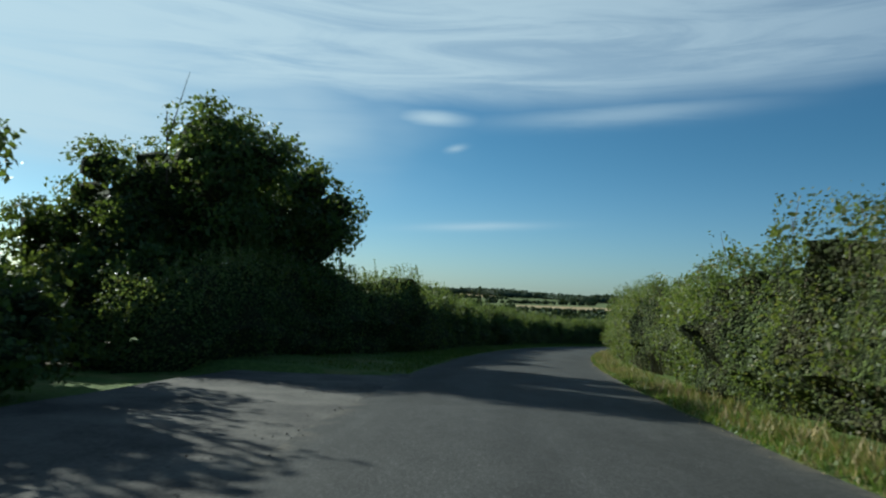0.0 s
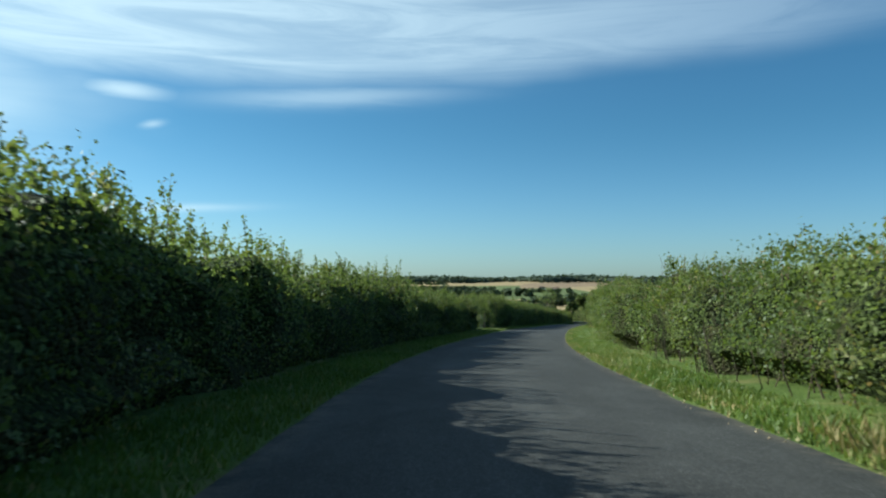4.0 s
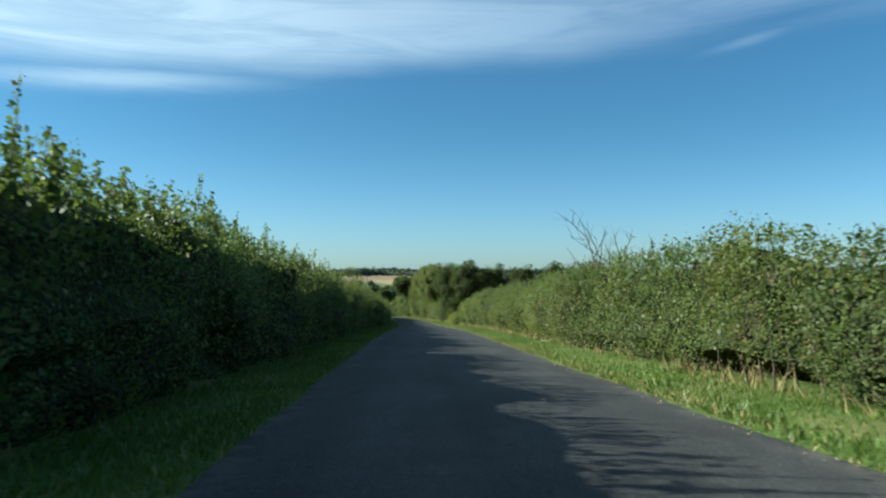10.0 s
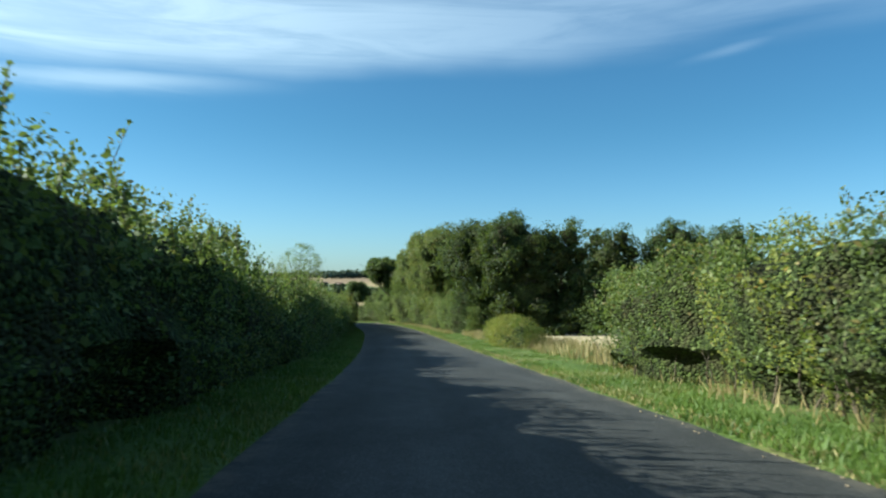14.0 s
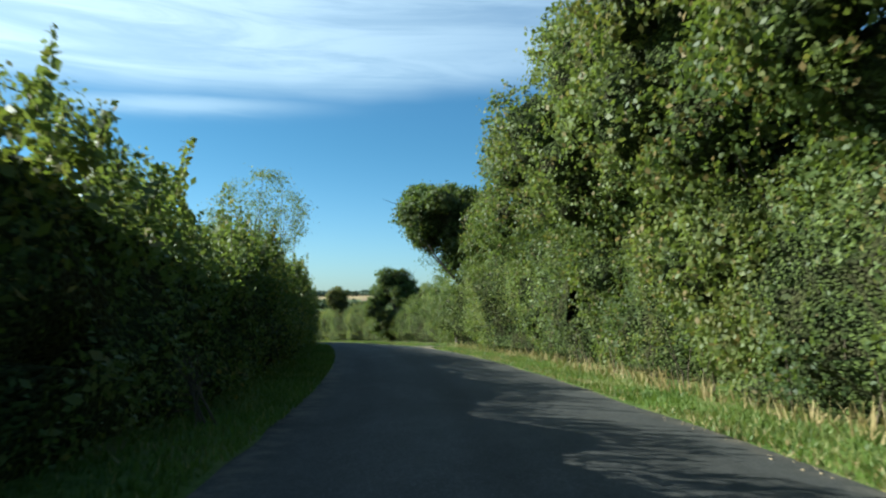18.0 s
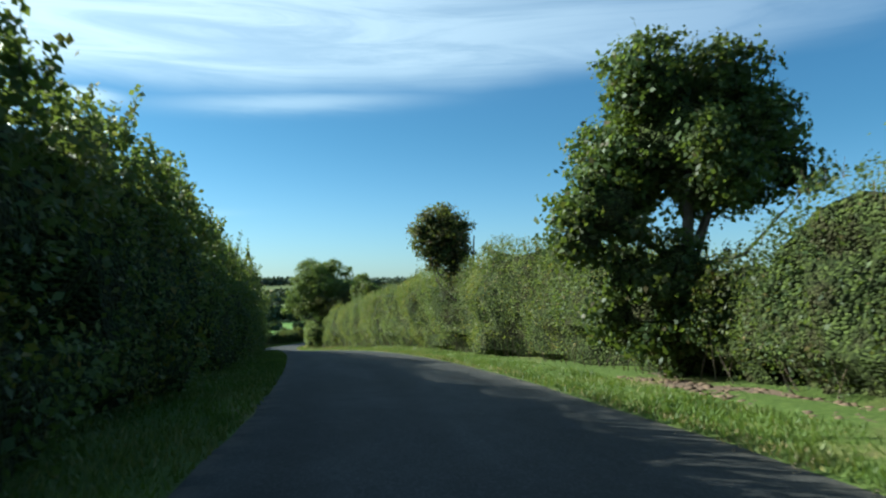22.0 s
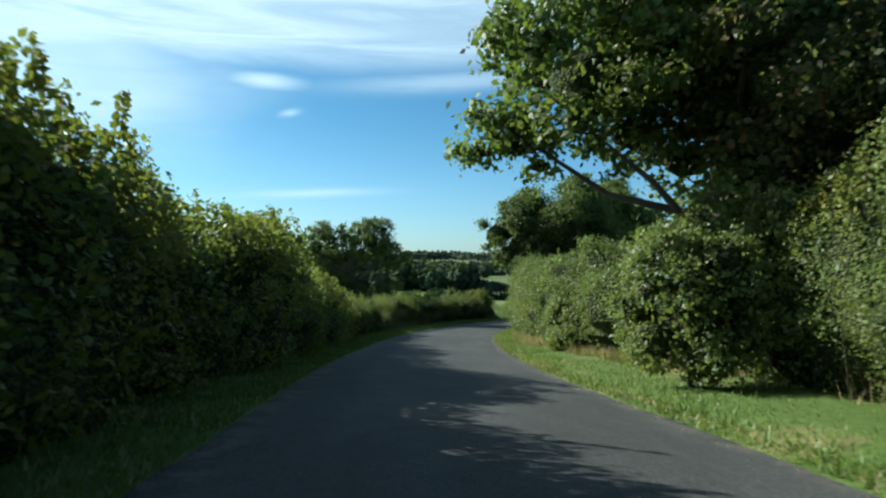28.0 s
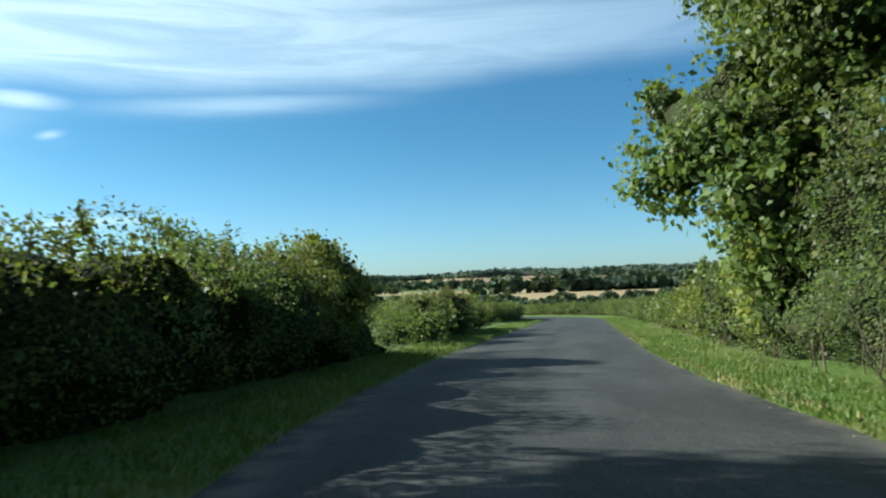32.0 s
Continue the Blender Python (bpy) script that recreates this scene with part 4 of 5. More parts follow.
hedge("hedge", [(-2, 4.2, 2.7), (14, 4.2, 2.75), (20, 4.2, 2.8), (27, 4.1, 3.15), (36, 4.2, 2.75), (50, 4.2, 2.5), (60, 4.4, 2.5), (78, 4.8, 2.4), (88, 4.9, 2.5), (92.5, 5.5, 2.6)], 1, HEDGE, RH, RD, seed=31)
hedge("hedge", [(94.8, 6.2, 2.0), (98, 6.1, 2.1), (101.5, 6.0, 2.2)], 1, HEDGE, RH, 300, seed=32, shoots=0.6, rough=1.3)
hedge("hedge", [(116.3, 6.5, 2.0), (121, 6.1, 2.05), (127, 5.5, 2.1), (134, 5.0, 2.1)], 1, HEDGE, RH, 300, seed=33, shoots=0.2, rough=0.5)
hedge("hedge", [(136, 4.7, 2.1), (140, 4.6, 2.2), (150, 4.6, 2.35), (157.6, 4.65, 2.5)], 1, HEDGE, RH, 300, seed=34, ends=(1, 0), shoots=0.8)
hedge("hedge", [(157.6, 4.65, 2.5), (168, 4.6, 2.5), (176, 4.6, 2.6), (188, 4.6, 2.6), (200, 4.6, 2.7), (209, 4.7, 2.3)], 1, HEDGE, RH, RD, seed=35, ends=(0, 1))
hedge("hedge", [(221.4, 5.0, 1.4), (225, 4.8, 1.5), (230.6, 5.2, 1.42)], 1, HEDGE_YELLOW, "low box-shaped yellow-green hedge remnant beside the lane", 620, 0.055, shoots=0.1, seed=36, back=2.2, rough=0.3)
hedge("hedge", [(244.3, 5.2, 2.9), (247, 4.8, 3.3), (255, 4.6, 3.6), (265, 4.5, 3.9)], 1, HEDGE, "tall leafy hedge of hazel below a wood", RD, 0.085, seed=37, ends=(1, 0), spots=PALE_LEAF, rough=1.5, shoots=0.3)
hedge("hedge", [(265, 4.5, 3.9), (272, 4.5, 4.4), (278, 4.4, 4.6), (282.5, 4.3, 4.3)], 1, HEDGE, "tall leafy hedge with ivy and reddening thorn above a verge", RD, 0.092, seed=42, ends=(0, 1), rough=1.5, shoots=0.3, spots=PALE_LEAF)
hedge("hedge", [(293.0, 6.0, 2.3), (294.6, 6.0, 2.6), (297, 6.1, 3.0), (302, 6.1, 3.3), (305, 6.0, 2.9), (307, 5.8, 2.4)], 1, HEDGE, "grey-green garden hedge above a strip of bare soil", RD, seed=38, ends=(1, 0), rough=1.3)
hedge("hedge", [(307, 5.8, 2.4), (310, 5.4, 2.8), (313, 5.0, 3.5), (320, 4.6, 4.0), (328, 4.6, 3.8), (338, 4.6, 3.9)], 1, HEDGE, RH, RD, seed=39, ends=(0, 0), spots=HEDGE_YELLOW)
hedge("hedge", [(338, 4.6, 3.9), (351, 4.6, 4.2), (360, 4.6, 4.5), (367, 4.6, 4.6), (376, 5.0, 4.2), (386, 6.2, 3.4)], 1, HEDGE, "tall trimmed mixed hedge with yellow patches in sunlight", RD, seed=43, ends=(0, 0), spots=HEDGE_YELLOW)
hedge("hedge", [(386, 6.2, 3.4), (395, 6.0, 3.6), (402, 5.2, 3.6), (412, 4.6, 3.8)], 1, HEDGE, "leafy hedge of dogwood and hawthorn below an ash tree", RD, 0.085, seed=40, ends=(0, 0), spots=PALE_LEAF, rough=1.4, shoots=0.4)
hedge("hedge", [(412, 4.6, 4.0), (420, 4.5, 4.3), (430, 4.5, 4.4), (438, 4.5, 4.4), (441, 4.6, 3.8), (445, 4.7, 2.8)], 1, HEDGE, RH, RD, 0.08, seed=44, ends=(0, 0), rough=1.3)
hedge("hedge", [(445, 4.7, 2.6), (460, 5.0, 1.7), (480, 5.2, 1.5), (540, 5.2, 1.5)], 1, HEDGE, RH, 80, 0.11, seed=41, ends=(0, 1))

# ---- trees ----
tree("tree", 20.0, -8.4, 7.6, [(-0.3, 0.3, 4.6, 3.4, 3.3, 2.4), (-0.8, -1.3, 3.9, 3.4, 2.6, 2.2), (-1.2, -1.6, 2.3, 4.2, 3.7, 2.0), (2.8, 1.6, 2.8, 2.6, 2.7, 2.5), (2.2, 1.9, 4.5, 2.4, 2.5, 1.9)], DARK_LEAF, "dark dense broadleaf tree seen against the light", 30000, 0.13, seed=51, solid=0.6)
# this bush takes the dark leaves in place of the shade lying on it
tree("bush", 9.6, -7.0, 2.1, [(-6.4, 1.1, 1.5, 1.8, 1.5, 1.6), (-4.2, 0.6, 1.4, 1.7, 1.5, 1.6), (-2.6, 0.9, 1.2, 1.5, 1.5, 1.35), (-0.4, 0.6, 0.9, 1.6, 1.5, 1.1), (0, -1.2, 0.9, 1.5, 2.0, 1.0), (0.3, -4.5, 0.9, 1.5, 2.2, 1.0)], DARK_LEAF, "rounded hedge bush beside a gravel field entrance, leaves darkened for shade", 14000, 0.11, 0.05, seed=56, category="bush", limbs=5, solid=0.62)
# out of view: added to cast the shadow that lies over the entrance
tree("tree", 12.0, -12.0, 6.2, [(0, 0.5, 3.6, 2.2, 2.2, 2.7), (3, -1, 3.6, 2.2, 2.2, 2.7), (4.6, -5.2, 2.8, 1.8, 1.8, 2.0), (-3, 0.8, 3.4, 2.4, 2.2, 2.6), (-6, 1.2, 3.0, 2.4, 2.4, 2.6)], DARK_LEAF, "unseen row of broadleaf growth beside a field entrance, added for its shadow", 13000, 0.2, seed=59, solid=0.6)
tree("bush", 14.8, -10.0, 2.2, [(0, 0, 1.1, 1.6, 2.2, 1.2), (0, -3.5, 1.1, 1.6, 2.4, 1.3), (1.0, 2.0, 1.0, 1.4, 1.8, 1.1), (0.6, 1.6, 0.3, 1.5, 2.4, 0.5), (0.6, -1.6, 0.3, 1.5, 2.4, 0.5)], HEDGE, "hedge bush beside a field entrance", 9000, 0.09, 0.05, seed=58, category="bush", limbs=5)
tree("tree", 291, -5.9, 11, [(0, 0.2, 7.9, 2.4, 3.0, 3.0), (0, 0, 6.0, 1.9, 2.4, 1.6)], PALE_LEAF, "tall sparse tree with pale thin foliage and many upright limbs", 6800, 0.11, 0.085, 52, 30, core=False, forks=4, clump=0.2)
tree("bush", 91.8, 6.4, 3.2, [(0, 0, 1.4, 1.7, 1.3, 1.4), (0.2, 0, 2.3, 1.1, 0.9, 0.9)], HEDGE, "tall hawthorn bush at the end of a hedge", 10000, 0.07, 0.06, seed=99, category="bush", limbs=8, solid=0.66)
tree("bush", 103.2, 6.6, 3.0, [(0, 0, 1.4, 2.1, 1.6, 1.4), (0.2, 0.2, 2.1, 1.3, 1.2, 0.85)], HEDGE, "dense hawthorn bush beside a field gate", 12000, 0.075, 0.06, seed=97, category="bush", limbs=8, solid=0.66)
tree("shrub", 291, -4.1, 4.8, [(0, 0, 3.6, 0.9, 0.9, 1.3)], DARK_LEAF, "dark ivy-clad shrub at the end of the hedge", 3000, 0.10, 0.08, seed=57, category="shrub")
tree("tree", 281, 5.4, 8.0, [(-0.2, -1.2, 6.4, 2.6, 2.7, 2.1), (-0.2, 0.2, 4.8, 1.7, 2.1, 1.8), (-0.5, 0.5, 2.6, 1.0, 1.5, 2.0)], DARK_LEAF, "dark round-headed tree with ivy at a driveway", 28000, 0.13, seed=53)
tree("tree", 309.5, 6.3, 6.6, [(0, 0.2, 4.9, 2.0, 2.1, 1.95), (0, -1.6, 3.4, 1.2, 1.4, 1.1), (0.2, 1.4, 4.6, 1.4, 1.6, 1.4), (-0.2, -0.6, 1.5, 1.2, 1.5, 1.6)], DARK_LEAF, "dark glossy broadleaf tree behind the hedge", 19000, 0.115, seed=54, solid=0.6)
tree("tree", 325, 5.7, 6.1, [(0, -1.1, 5.0, 1.25, 1.3, 1.15), (0, -1.0, 4.1, 1.05, 1.15, 1.0)], RUST_DARK, "small round-headed tree on a bare stem above the hedge", 5200, 0.10, 0.09, seed=55)
# the wood's shading is put into leaf colour: darkened to station 250.5, olive beyond
for i, (s_, o_, h_, r_) in enumerate(((243.5, 9.3, 9.5, 3.1), (247, 7.0, 9.2, 3.0), (252, 5.6, 9.2, 2.9), (244, 13, 9.2, 2.9), (257, 5.2, 9.8, 3.0), (247, 18, 9.0, 3.1), (263, 5.4, 10.2, 3.0), (270, 5.8, 9.8, 2.9), (246, 23, 9.4, 3.3), (250, 29, 9.8, 3.5), (276, 6.4, 8.0, 2.6))):
    back_ = 1.7 if o_ < 6.5 else 0.0       # the trunk stands behind the hedge, the crown reaches over it
    near_ = i in (0, 1, 2, 4, 6, 7, 10)
    tree("tree", s_, o_ + back_, h_, [(0, -back_, h_ * 0.64, r_, r_, h_ * 0.36), (0, 0.8 - back_ * 0.6, h_ * 0.33, r_, r_ * 0.85, h_ * 0.3), (0, 2.4 - back_, 1.3, r_ * 1.15, r_, 1.4)], OLIVE_LEAF if s_ > 250.5 else WOOD_SHADE_LEAF, "dark broadleaf tree at the edge of a small wood, its shading partly in the leaf colour", (38000 if s_ > 250 else 26000) if near_ else 13000, (0.105 if s_ > 250 else 0.125) if near_ else 0.15, seed=60 + i, parent_group="trees of the small wood", solid=0.42 if i in (7, 10) else 0.6 if near_ else 0.46)
tree("tree", 388.5, 6.5, 11.8, [(0, 0, 8.4, 3.7, 4.0, 3.3), (0, -2.7, 6.0, 2.6, 2.7, 2.1), (0, 1.8, 5.8, 3.0, 3.2, 2.8), (0.4, 0.6, 3.6, 2.2, 2.4, 2.3), (1.6, -3.8, 5.0, 1.4, 1.5, 0.9), (0.2, -3.0, 7.8, 1.9, 1.9, 1.5), (-0.8, 0.2, 1.4, 1.3, 1.4, 1.3)], ASH_LEAF, "large ash tree overhanging the lane", 38000, 0.15, 0.25, seed=71, solid=0.36)
tree("tree", 386.5, 8.8, 8.0, [(0, -1.4, 5.6, 2.8, 2.8, 2.0), (-0.4, 0.6, 5.0, 3.0, 2.8, 2.4), (0, -0.6, 3.4, 2.6, 2.2, 2.0)], RUST_DARK, "browning hawthorn tree behind the tall hedge", 22000, 0.13, 0.22, seed=88)
tree("tree", 424, 8.2, 11.4, [(0, -0.6, 7.6, 4.0, 4.0, 3.2), (-0.8, -3.2, 6.0, 2.4, 2.0, 2.4), (-0.8, -5.0, 6.6, 1.5, 1.6, 1.4), (-0.4, -2.0, 3.8, 2.2, 1.8, 2.0)], DARK_LEAF, "tall broadleaf tree with drooping grey-green leaves behind the hedge", 32000, 0.15, 0.2, seed=72)
tree("tree", 447, 7.4, 12.6, [(0, 0.9, 8.0, 4.0, 4.1, 3.8), (0.6, 1.4, 11.2, 3.6, 3.6, 2.8), (1.2, 3.4, 8.4, 3.8, 3.8, 4.2), (0.6, -2.5, 4.9, 2.4, 2.5, 2.2), (0, -1.2, 3.4, 2.8, 2.6, 2.6)], ASH_LEAF, "large ash tree overhanging the lane", 46000, 0.165, 0.22, seed=73, solid=0.55)
tree("tree", 438.5, 6.4, 10.4, [(0, 0, 7.4, 3.2, 3.5, 2.9), (-0.6, -2.6, 6.2, 1.8, 1.8, 1.4), (0, 1.6, 5.2, 3.0, 2.8, 2.4)], ASH_LEAF, "ash tree leaning out over the lane above a hedge", 26000, 0.16, 0.18, seed=92, solid=0.52)
tree("tree", 437, -12.3, 9.6, [(-0.5, -3.4, 6.6, 2.3, 2.3, 2.4), (0.6, 1.6, 7.2, 2.4, 2.3, 2.2), (0.2, 3.8, 5.8, 1.8, 1.6, 1.4), (0.3, -5.2, 4.8, 1.7, 1.6, 1.3), (0, -1.0, 3.6, 2.4, 2.6, 1.2), (0.2, -0.8, 7.6, 1.7, 1.7, 1.2), (0.2, -0.8, 5.6, 1.6, 1.8, 1.0)], DARK_LEAF, "open-crowned oak standing dark against the sky", 20000, 0.15, 0.28, seed=74, limbs=30, solid=0.3)
tree("tree", 367.5, 8.0, 7.0, [(0, -0.6, 5.6, 1.5, 1.2, 1.1), (-1.2, 0.4, 5.0, 1.2, 1.0, 1.0), (1.6, -0.2, 5.2, 1.0, 1.0, 0.8)], DARK_LEAF, "dark broadleaf tree rising above the tall hedge", 9000, 0.13, 0.1, seed=90, limbs=14, solid=0.4)
tree("bush", 436, -9.5, 4.4, [(0, 0, 2.0, 2.6, 2.6, 1.9), (0, -4.0, 2.0, 2.6, 2.6, 2.0)], WOOD_SHADE_LEAF, "dark rounded bush behind the hedge", 5000, 0.11, 0.06, seed=87, category="bush", limbs=6)
tree("bush", 446, -6.2, 3.1, [(0, 0, 1.6, 1.8, 2.0, 1.4)], WOOD_SHADE_LEAF, "dark rounded bush behind the hedge", 4500, 0.11, 0.08, seed=85, category="bush", limbs=6)
tree("bush", 440, -7.5, 2.9, [(0, 0, 1.5, 1.7, 1.8, 1.3)], WOOD_SHADE_LEAF, "dark rounded bush behind the hedge", 3800, 0.11, 0.08, seed=86, category="bush", limbs=6)
tree("shrub", 447.5, -4.3, 2.9, [(0, 0, 1.8, 1.4, 1.5, 1.2)], HEDGE_YELLOW, "yellowing elder shrub beside the lane", 6500, 0.11, 0.06, seed=75, category="shrub")
for s_, o_, h_, m_ in ((457.0, -4.0, 2.0, HEDGE), (462.5, -3.9, 2.3, RUST_LEAF), (465.0, -4.4, 2.2, HEDGE_YELLOW), (470.0, -4.2, 2.1, HEDGE)):
    tree("bush", s_, o_, h_, [(0, 0, h_ * 0.48, 1.5, 1.3, h_ * 0.5), (0.6, -0.4, h_ * 0.6, 1.2, 1.1, h_ * 0.4)], m_, "rounded bramble bush turning yellow and orange beside the lane", 4500, 0.08, 0.05, seed=int(s_ * 2), category="bush", limbs=5, solid=0.5)
tree("tree", 295, 9.2, 4.7, [(0, 0, 3.1, 2.5, 2.9, 1.6), (0, 0.5, 2.0, 2.4, 3.0, 1.7), (0.3, -1.6, 1.5, 1.8, 1.6, 1.5)], DARK_LEAF, "dark evergreen tree behind a brick garden wall", 9000, 0.12, 0.14, seed=76)
tree("tree", 301, 7.8, 6.2, [(0, 0, 4.0, 1.5, 1.4, 1.5), (0.1, 0, 5.2, 0.7, 0.7, 0.9)], PALE_LEAF, "thin grey-leaved garden tree above the hedge", 6000, 0.09, 0.06, seed=77, core=False, limbs=14)
tree("bush", 293.4, 6.9, 2.3, [(0, 0, 1.1, 1.3, 1.1, 1.15)], HEDGE, "leafy garden bush beside a brick wall", 4500, 0.075, 0.05, seed=98, category="bush", limbs=6)
for s_, o_, h_ in ((298.0, 7.6, 4.9), (303.2, 7.2, 4.6)):
    tree("tree", s_, o_, h_, [(0, 0, h_ * 0.68, 1.5, 1.4, h_ * 0.30), (0.2, 0, h_ * 0.4, 1.3, 1.2, 1.1)], HEDGE, "leafy young garden tree behind the hedge", 5500, 0.08, 0.06, seed=int(s_), limbs=10, solid=0.4)
tree("conifer", 291.0, 9.8, 1.9, [(0, 0, 0.8, 0.30, 0.30, 0.8), (0, 0, 1.3, 0.2, 0.2, 0.6)], HEDGE, "narrow upright green conifer beside a wall", 2200, 0.06, 0.04, seed=78, category="conifer", limbs=4)
tree("shrub", 290.9, 8.9, 1.0, [(0, 0, 0.5, 0.35, 0.5, 0.5)], HEDGE, "leafy climber against a brick wall", 1600, 0.06, 0.02, seed=89, category="shrub", limbs=4)
tree("shrub", 290.8, 7.9, 0.8, [(0, 0, 0.38, 0.45, 0.6, 0.38)], DARK_LEAF, "small dark shrub at the foot of a brick wall", 1200, 0.06, 0.02, seed=79, category="shrub", limbs=4)
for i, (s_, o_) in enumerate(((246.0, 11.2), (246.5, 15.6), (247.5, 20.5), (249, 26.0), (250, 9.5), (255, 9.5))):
    tree("bush", s_, o_, 4.6, [(0, 0, 1.7, 2.4, 2.6, 1.9), (0.5, 0.8, 3.4, 2.0, 2.2, 1.5)], WOOD_SHADE_LEAF, "undergrowth between the trees of a wood, leaves darkened for shade", 5500, 0.14, 0.07, seed=160 + i, category="bush", limbs=5, solid=0.66)
for s_, o_, h_, r_ in ((386.4, 5.1, 3.2, 1.5), (391.5, 6.3, 2.2, 1.1), (386.0, 7.4, 4.3, 1.8), (399.5, 5.9, 2.4, 1.2)):
    tree("bush", s_, o_, h_, [(0, 0, h_ * 0.5, r_, r_, h_ * 0.5), (0.4, 0.3, h_ * 0.72, r_ * 0.7, r_ * 0.7, h_ * 0.3)], PALE_LEAF, "pale grey-green dogwood bush in front of the hedge", 7000, 0.085, 0.05, seed=int(s_), category="bush", limbs=6, solid=0.6)
for s_, o_, r_ in ((294.2, 10.2, 2.0), (293.6, 12.4, 2.2)):
    tree("bush", s_, o_, 3.2, [(0, 0, 1.5, r_, r_, 1.6), (0, 0.4, 2.3, r_ * 0.7, r_ * 0.8, 1.0)], DARK_LEAF, "dark evergreen bush beside a brick garden wall", 6000, 0.11, 0.06, seed=int(s_ * 10), category="bush", limbs=5, solid=0.62)
dead_bush("dead_bush", 157.6, 6.5, 0.0, 3.8, "bare grey dead bush standing above the hedge", 81, 9)
for s_, o_, h_ in ((231.0, 6.3, 1.2), (233.5, 6.0, 1.0), (236.5, 6.4, 1.1), (229.8, 7.2, 1.3)):
    dead_bush("dead_bush", s_, o_, 0.1, h_, "pale dead stalks standing in dry grass", int(s_), 3)
dead_bush("dead_bush", 253.5, -2.35, 0.0, 0.9, "pale dead stems at the foot of the hedge", 82, 4)
dead_bush("dead_bush", 300.5, -2.3, 0.2, 1.5, "pale dead stems in front of the hedge", 83, 3)
dead_bush("dead_bush", 135.0, 4.9, 0.0, 1.3, "brown dead stems filling a hole in the hedge", 84, 7)

# ---- field gate ----
def gate(s0, s1, o, o1=None):
    """A seven-barred tube gate between two stations and offsets."""
    thing = new("field_gate")
    a, b = Vector(on(s0, o, -0.02)), Vector(on(s1, o if o1 is None else o1, -0.02))
    thing.location = a
    run = b - a
    for z in (0.18, 0.32, 0.46, 0.60, 0.76, 0.94, 1.14):
        bm = bmesh.new()
        r = 0.021 if z in (0.18, 1.14) else 0.013
        tube(bm, [Vector((0, 0, z)), run * 0.5 + Vector((0, 0, z - 0.012)), run + Vector((0, 0, z))], [r, r, r], 6)
        part("rail", bm, METAL, thing)
    for k in range(6):
        bm = bmesh.new()
        p = run * (k / 5 * 0.98 + 0.01)
        tube(bm, [p + Vector((0, 0, 0.17)), p + Vector((0, 0, 0.6)), p + Vector((0, 0, 1.15))], [0.014] * 3, 6)
        part("upright", bm, METAL, thing)
    for f_, z0, z1 in ((0.01, 0.18, 1.14),):
        bm = bmesh.new()
        tube(bm, [run * f_ + Vector((0, 0, z0)), run * 0.5 + Vector((0, 0, (z0 + z1) / 2)), run * 0.97 + Vector((0, 0, z1))], [0.012] * 3, 6)
        part("diagonal_brace", bm, METAL, thing)
    for z in (0.28, 1.02):
        bm = bmesh.new()
        box(bm, -0.05, 0.05, -0.05, 0.05, z - 0.03, z + 0.03, 0.008)
        part("hinge", bm, METAL, thing, "rusty hinge")
    bm = bmesh.new()
    e = run * 0.99
    box(bm, e.x - 0.05, e.x + 0.05, e.y - 0.05, e.y + 0.05, 0.92, 1.0, 0.008)
    part("latch", bm, METAL, thing)
    return tagged(thing, "galvanised tubular field gate standing shut", "gate", "field gates")


def post(name, s, o, tall, width, mat, label, lean=0.0):
    thing = new(name)
    thing.matrix_world = place(s, o, -0.1) @ Matrix.Rotation(lean, 4, "X")
    bm = bmesh.new()
    box(bm, -width / 2, width / 2, -width / 2, width / 2, 0, tall + 0.1, 0.012)
    part("shaft", bm, mat, thing)
    return tagged(thing, label, "post", "fence posts")


gate(112.7, 108.7, 7.6)
gate(108.4, 104.4, 7.6)
gate(111.6, 110.2, -3.5, -7.2)
post("gate_post", 111.7, -3.3, 1.3, 0.15, WOOD_GREY, "weathered square wooden gate post")
for s_, h_, w_ in ((112.95, 1.25, 0.16), (108.55, 1.32, 0.13), (104.2, 1.25, 0.14)):
    post("gate_post", s_, 7.6, h_, w_, WOOD_GREY, "weathered square wooden gate post")
post("fence_post", 113.3, 7.7, 1.0, 0.10, WOOD_GREY, "leaning weathered fence stake beside a gate", 0.08)
brace = new("gate_brace")
brace.location = Vector(on(113.1, 7.6, 0))
bm = bmesh.new()
q = Vector(on(114.1, 7.4, 0.12)) - brace.location
tube(bm, [q, q.lerp(Vector((0, 0, 0.55)), 0.5), Vector((0, 0, 0.55))], [0.05, 0.05, 0.05], 4)
part("stake", bm, WOOD_GREY, brace)
tagged(brace, "slanting pale timber brace against a gate post", "brace")
post("marker_post", 115.0, -5.4, 3.1, 0.06, BARK, "thin wooden pole at the end of the hedge")

# ---- driveway, wall, entrances, bare ground ----
def patch_sheet(name, s0, s1, offs, z, mat, label, category, bell=0.0):
    """A flat sheet between two stations; bell widens it towards the lane."""
    t = np.linspace(0, 1, 14)[:, None]
    o = np.array(offs, float)[None, :]
    near = np.clip(1 - np.abs(o - o[0, 0]) / 2.5, 0, 1) ** 2 * bell
    s = (s0 - near) * (1 - t) + (s1 + near) * t
    o = np.broadcast_to(o, s.shape)
    lip = np.where(np.arange(len(offs)) == 0, 0.04, np.where(np.arange(len(offs)) == 1, 0.008, 0.0))[None, :]
    p = on(s, o, z - lip + 0.012 * np.sin(s * 3.1) * np.sin(o * 2.3))
    f = grid_faces(*s.shape)
    ob = new(name, mesh(name, p.reshape(-1, 3), f if offs[-1] > offs[0] else f[:, ::-1], mat))
    return tagged(ob, label, category, kind="structure")


